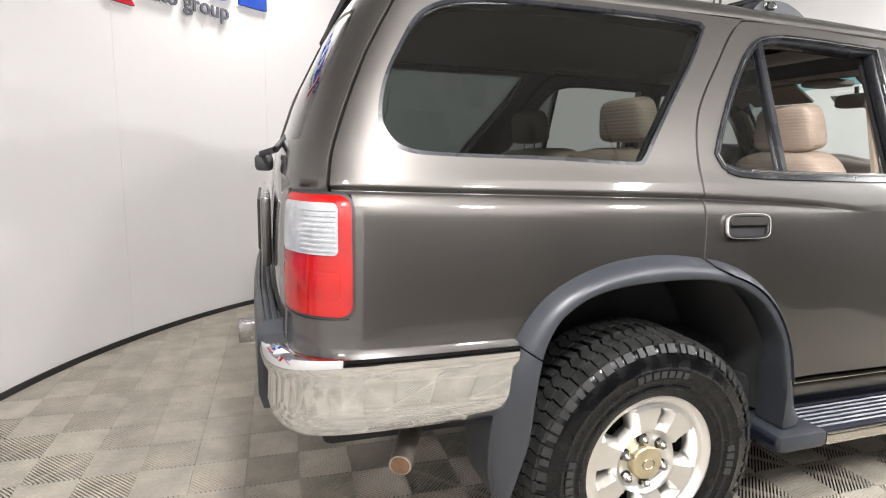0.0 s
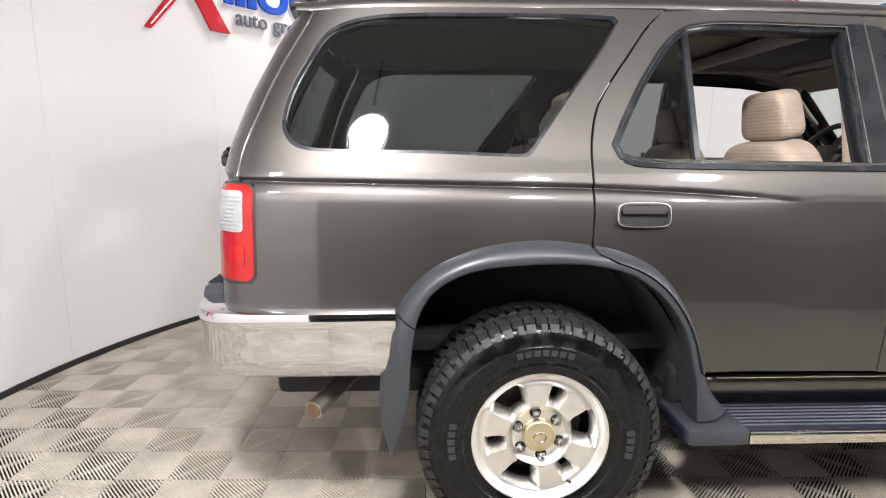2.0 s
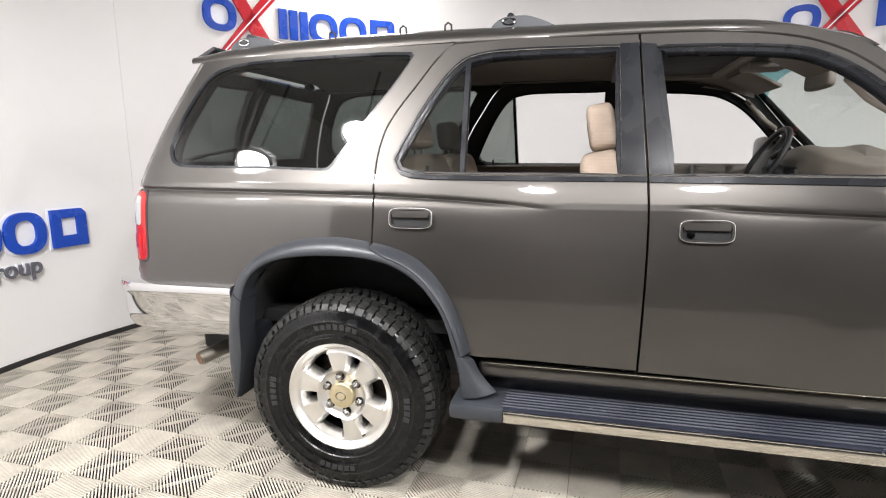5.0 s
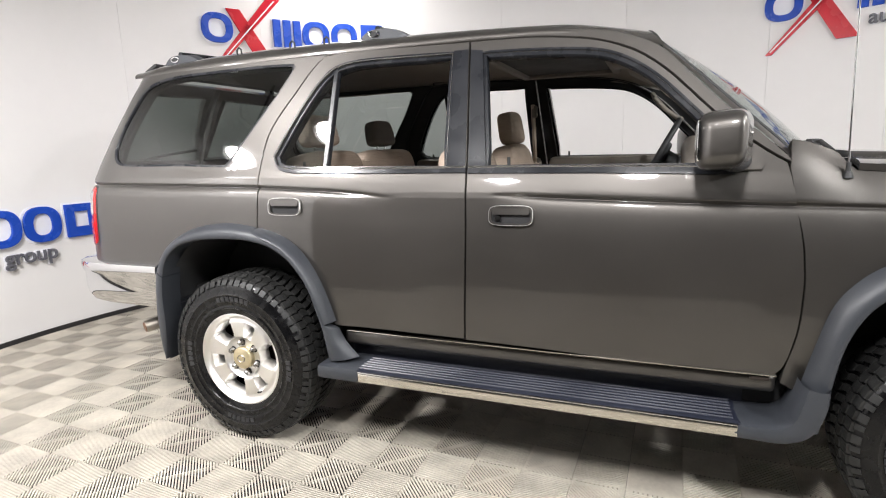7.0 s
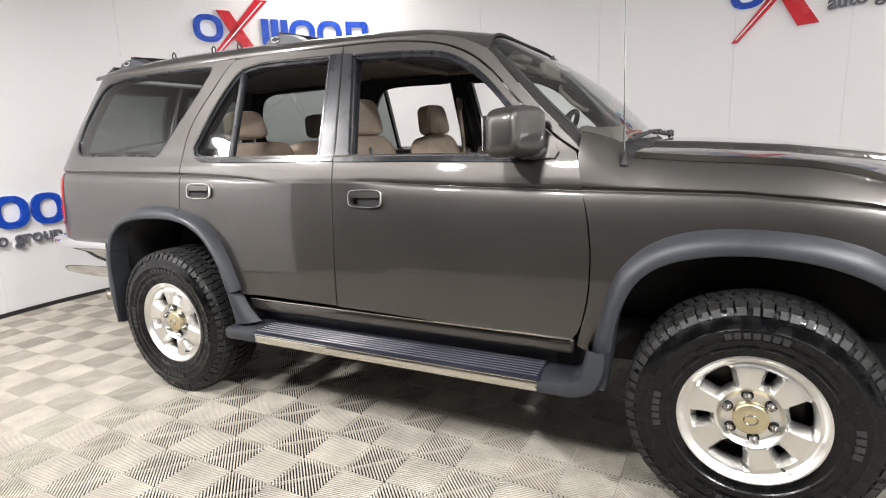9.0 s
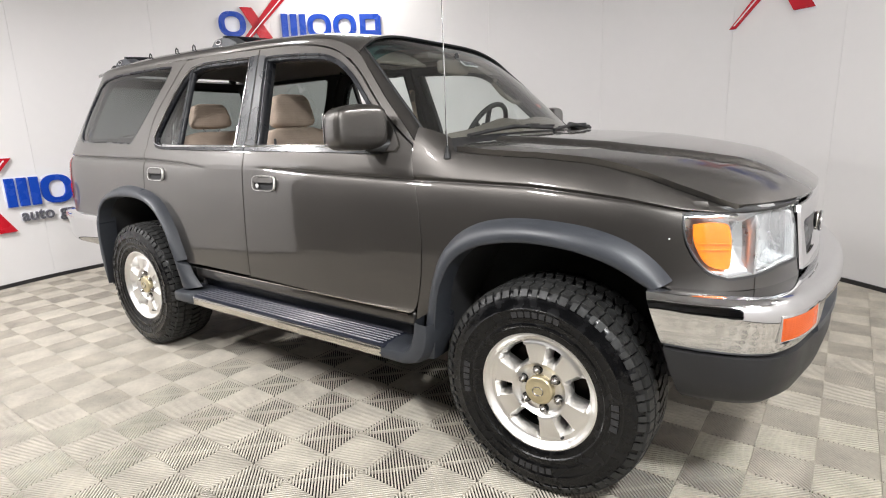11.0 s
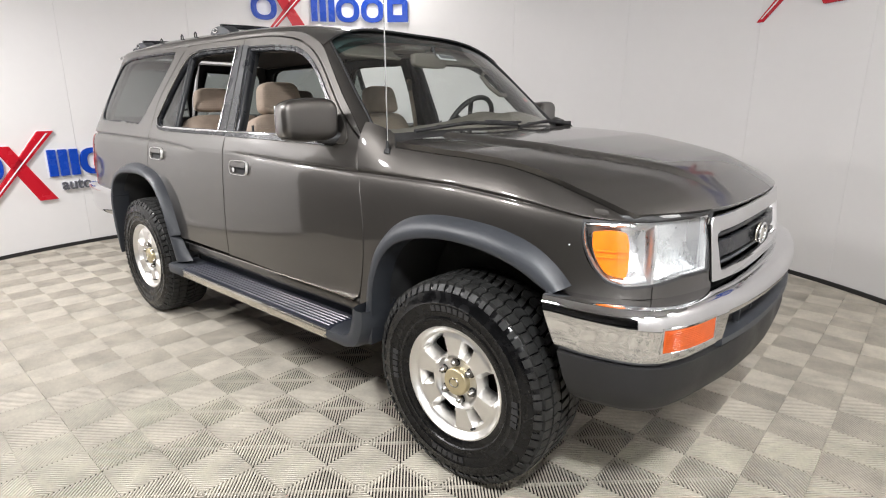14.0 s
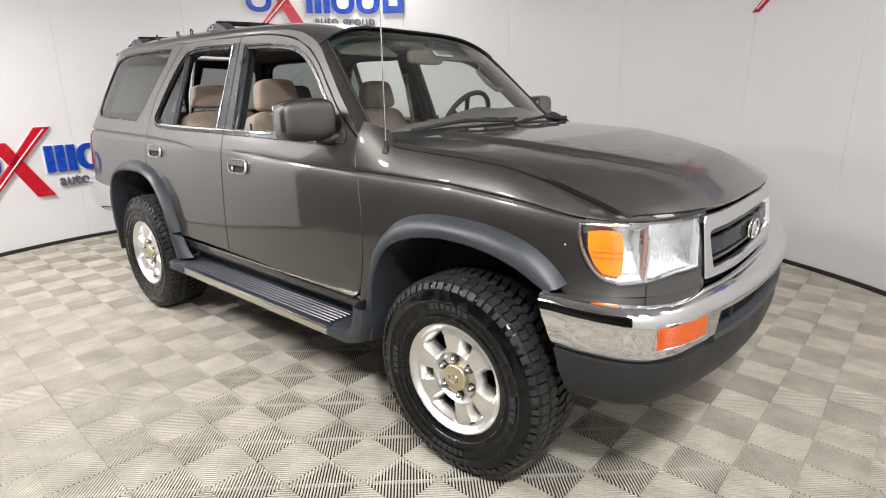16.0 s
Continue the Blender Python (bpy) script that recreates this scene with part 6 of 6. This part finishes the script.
def booth_lamp(x, y, z, r, power, target, color=(1.0, 0.965, 0.945)):
    """A round lamp; it hangs flat below the ceiling, or leans to a target."""
    l = thing("booth_lamp", "round white lamp with a glowing diffuser", "lamp", group="booth lamps")
    V, F = [], []
    prof = [(0.06, 0.0), (r, -0.01), (r, -0.05), (r - 0.02, -0.055), (r - 0.025, -0.03)]
    k = len(prof)
    for i in range(48):
        a = 2 * math.pi * i / 48
        for rr, h in prof:
            V.append((rr * math.cos(a), rr * math.sin(a), h))
    for i in range(48):
        for j in range(k - 1):
            F.append((k * i + j, k * i + j + 1, k * ((i + 1) % 48) + j + 1, k * ((i + 1) % 48) + j))
    F.append(tuple(k * i for i in range(48)))
    mesh_object("lamp_rim", V, F, LAMP_SHELL, l)
    V = [((r - 0.026) * math.cos(2 * math.pi * i / 48), (r - 0.026) * math.sin(2 * math.pi * i / 48), -0.032) for i in range(48)]
    mesh_object("diffuser", V, [tuple(range(48))[::-1]], LAMP_GLOW, l, "glowing diffuser")
    m = look((x, y, z), target)
    l.matrix_basis = m
    ld = bpy.data.lights.new("lamp_light", "AREA")
    ld.shape, ld.size, ld.energy, ld.color = "DISK", 2 * r - 0.08, power, color
    lo = new("lamp_light", ld)
    lo.matrix_basis = m @ Matrix.Translation((0, 0, -0.045))
    if z < WALL_H - 0.1:
        tube("lamp_stem", [(0, 0, 0.0), m.inverted() @ Vector((x, y, WALL_H))], 0.012, BASE, l, 8, "thin black stem")
    return l


# the ceiling ones are added fill, placed clear of the car's reflections
for x, y, r, power in CEILING_FILL_LAMPS:
    booth_lamp(x, y, WALL_H - 0.002, r, power, (x, y + 0.001, 0))
for x, y, z, power, lean, color in SIDE_LAMPS:
    booth_lamp(x, y, z, 0.17, power, (x, y + 0.001 + z * math.tan(radians(lean)), 0), color)

# ---- wall signs: raised plain shapes in the sign's colours ----


def sign(a0, zb, group="wall signs"):
    """a0: the angle of its left end, zb: the height of its blue shapes' foot. s runs to the right in metres."""
    sg = thing("wall_sign", "raised blue, red and grey dealer sign on the white wall", "sign", group=group)

    def at(s, z, o):
        return booth(a0 - math.degrees(s / 3.72), zb + z, o)

    def slab(name, loop, mat, hole=None, o0=0.006, o1=0.030):
        panel_surf = lambda u, v: at(u, v, o1)
        return panel(name, loop, panel_surf, mat, sg, [hole] if hole else [], o1 - o0, [0.05 * i for i in range(45)], (), lift=0.0)

    def ell(c, z, a, h, n=40, p=0.8):
        out = []
        for k in range(n):
            w = 2 * math.pi * k / n
            out.append((c + a * math.copysign(abs(math.cos(w)) ** p, math.cos(w)), z + h * math.copysign(abs(math.sin(w)) ** p, math.sin(w))))
        return out

    def shape(name, loop, mat, hole=None, edge=0.012):
        slab(name, loop, mat, hole, 0.010, 0.034)
        c = Vector((sum(p[0] for p in loop) / len(loop), sum(p[1] for p in loop) / len(loop)))
        big = [(p[0] + math.copysign(min(edge, abs(p[0] - c.x)), p[0] - c.x), p[1] + math.copysign(min(edge, abs(p[1] - c.y)), p[1] - c.y)) for p in loop]
        slab("backing", big, WHITE_EDGE, None, 0.001, 0.008)
    H = 0.252
    for s0, s1 in ((0.0, 0.285), (0.955, 1.225), (1.245, 1.51)):
        c, a = (s0 + s1) / 2, (s1 - s0) / 2
        shape("ring", ell(c, H / 2, a, H / 2 + 0.005), BLUE, ell(c, H / 2, a - 0.062, H / 2 - 0.045))
    # blue block shapes
    for x0, x1 in ((0.670, 0.742), (0.768, 0.842), (0.868, 0.940)):
        shape("block", [(x0, 0), (x1, 0), (x1, H), (x0, H)], BLUE)
    shape("block", [(1.55, 0), (1.79, 0), (1.79, H - 0.03), (1.76, H), (1.55, H)], BLUE, [(1.615, 0.075), (1.725, 0.075), (1.725, 0.195), (1.615, 0.195)])
    # red crossed bars
    shape("bar", [(0.03, -0.285), (0.075, -0.285), (0.755, 0.43), (0.62, 0.43)], RED)
    shape("bar", [(0.235, 0.305), (0.36, 0.305), (0.70, -0.215), (0.545, -0.215)], RED)
    slab("highlight", [(0.062, -0.262), (0.075, -0.262), (0.70, 0.412), (0.685, 0.412)], WHITE_EDGE, None, 0.034, 0.037)
    # the grey words below
    for word, x0, wide in (("auto", 0.755, 0.272), ("group", 1.075, 0.375)):
        for name, mat, o, fat in (("lettering", GREY_SIGN, 0.030, 0.012), ("lettering_backing", WHITE_EDGE, 0.008, 0.035)):
            fc = bpy.data.curves.new(word, "FONT")
            fc.body, fc.offset, fc.extrude = word, fat, 0.012
            tmp = bpy.data.objects.new(word, fc)
            me = tmp.to_mesh().copy()
            tmp.to_mesh_clear()
            bpy.data.objects.remove(tmp)
            xs = [v.co.x for v in me.vertices]
            x_min, k = min(xs), wide / (max(xs) - min(xs))
            for v in me.vertices:
                v.co = at(x0 + (v.co.x - x_min) * k, -0.135 + v.co.y * 0.158, o + v.co.z * 0.5)
            me.materials.clear()
            me.materials.append(mat)
            lt = new(name, me)
            lt.parent = sg
            tagged(lt, "raised grey lettering" if mat == GREY_SIGN else "")
    return sg


sign(154.5, 2.325)
sign(198.6, 0.705)
sign(70.7, 2.325)

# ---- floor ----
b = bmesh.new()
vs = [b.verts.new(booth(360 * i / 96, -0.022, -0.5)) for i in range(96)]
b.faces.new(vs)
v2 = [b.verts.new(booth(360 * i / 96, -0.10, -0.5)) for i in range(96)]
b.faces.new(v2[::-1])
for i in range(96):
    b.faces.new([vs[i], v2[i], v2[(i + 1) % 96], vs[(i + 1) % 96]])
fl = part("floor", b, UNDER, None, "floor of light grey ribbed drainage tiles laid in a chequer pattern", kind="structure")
fl["category"] = "floor"

SQ = 0.202
TILE_I, TILE_J = 1, 0
TURN_F = radians(-1.4)
E1, E2 = Vector((math.cos(TURN_F), math.sin(TURN_F))), Vector((-math.sin(TURN_F), math.cos(TURN_F)))


def clip(poly, h):
    """A polygon clipped to the square of half side h."""
    for ax, sgn in ((0, 1), (0, -1), (1, 1), (1, -1)):
        out = []
        for i in range(len(poly)):
            p, q = poly[i - 1], poly[i]
            dp, dq = h - sgn * p[ax], h - sgn * q[ax]
            if (dp >= 0) != (dq >= 0):
                t = dp / (dp - dq)
                out.append((p[0] + (q[0] - p[0]) * t, p[1] + (q[1] - p[1]) * t))
            if dq >= 0:
                out.append(q)
        poly = out
        if len(poly) < 3:
            return []
    return poly


def tile_mesh():
    V, F = [], []
    PITCH, RW = 0.2857 / 24, 0.0027

    def rib(poly, top, bot, cx, cy):
        n0, m = len(V), len(poly)
        for p in poly:
            V.append((cx + p[0], cy + p[1], bot))
        for p in poly:
            V.append((cx + p[0], cy + p[1], top))
        F.append(tuple(n0 + m + i for i in range(m)))
        for i in range(m):
            F.append((n0 + i, n0 + (i + 1) % m, n0 + m + (i + 1) % m, n0 + m + i))
    h = SQ / 2
    for i in (0, 1):
        for j in (0, 1):
            cx, cy = (i - 0.5) * SQ, (j - 0.5) * SQ
            sl = 1 if (i + j) % 2 == 0 else -1
            for k in range(-12, 12):
                o = (k + 0.5) * PITCH
                d = 0.7071
                # ribs run along (1, -sl) for sl = 1 and (1, 1) for sl = -1
                dx, dy = d, -d * sl
                nx, ny = -dy, dx
                c = (nx * o, ny * o)
                quad = [(c[0] - dx - nx * RW, c[1] - dy - ny * RW), (c[0] + dx - nx * RW, c[1] + dy - ny * RW), (c[0] + dx + nx * RW, c[1] + dy + ny * RW), (c[0] - dx + nx * RW, c[1] - dy + ny * RW)]
                poly = clip(quad, h - 0.0012)
                if poly:
                    area = sum(poly[q - 1][0] * poly[q][1] - poly[q][0] * poly[q - 1][1] for q in range(len(poly)))
                    rib(poly if area > 0 else poly[::-1], 0.0, -0.0062, cx, cy)
            # the spine that ties the ribs together, along the other diagonal
            d = (h - 0.004)
            n = 0.0014
            sp = [(-d + n, -d * sl - n * sl), (d + n, d * sl - n * sl), (d - n, d * sl + n * sl), (-d - n, -d * sl + n * sl)]
            rib(sp if sl > 0 else sp[::-1], -0.0035, -0.016, cx, cy)
    # webs below the ribs
    for k in (-1, 0, 1):
        for ax in (0, 1):
            c = k * (SQ - 0.003)
            a = [(-SQ + 0.001, c - 0.0015), (SQ - 0.001, c - 0.0015), (SQ - 0.001, c + 0.0015), (-SQ + 0.001, c + 0.0015)]
            rib(a if ax == 0 else [(p[1], p[0]) for p in a][::-1], -0.010, -0.021, 0, 0)
    me = bpy.data.meshes.new("floor_tile")
    me.from_pydata(V, [], F)
    me.materials.append(TILE)
    return me


tm = tile_mesh()
# lattice: the corner of four squares lies at these offsets along the two directions
O1, O2 = 0.329 * SQ, -0.3025 * SQ
for i in range(-26, 32):
    for j in range(-26, 26):
        if i % 2 != TILE_I or j % 2 != TILE_J:
            continue
        p = E1 * (O1 + SQ * i) + E2 * (O2 + SQ * j)
        if math.hypot((p.x - BOOTH_C[0]) / (BOOTH_A + 0.24), (p.y - BOOTH_C[1]) / (BOOTH_B + 0.24)) > 1:
            continue
        t = new("tile", tm)
        t.parent = fl
        t.matrix_basis = Matrix.Translation((p.x, p.y, 0)) @ Matrix.Rotation(TURN_F, 4, "Z")

# a small stone chip in the paint of the front wing
p = skin(u_at(3.06, 0.95), 0.95)
b = bmesh.new()
add_cyl(b, p + Vector((0, 0.002, 0)), p + Vector((0, -0.0012, 0)), 0.0032, 0.0025, n=7)
part("paint_chip", b, STICKER, suv, "small white stone chip")
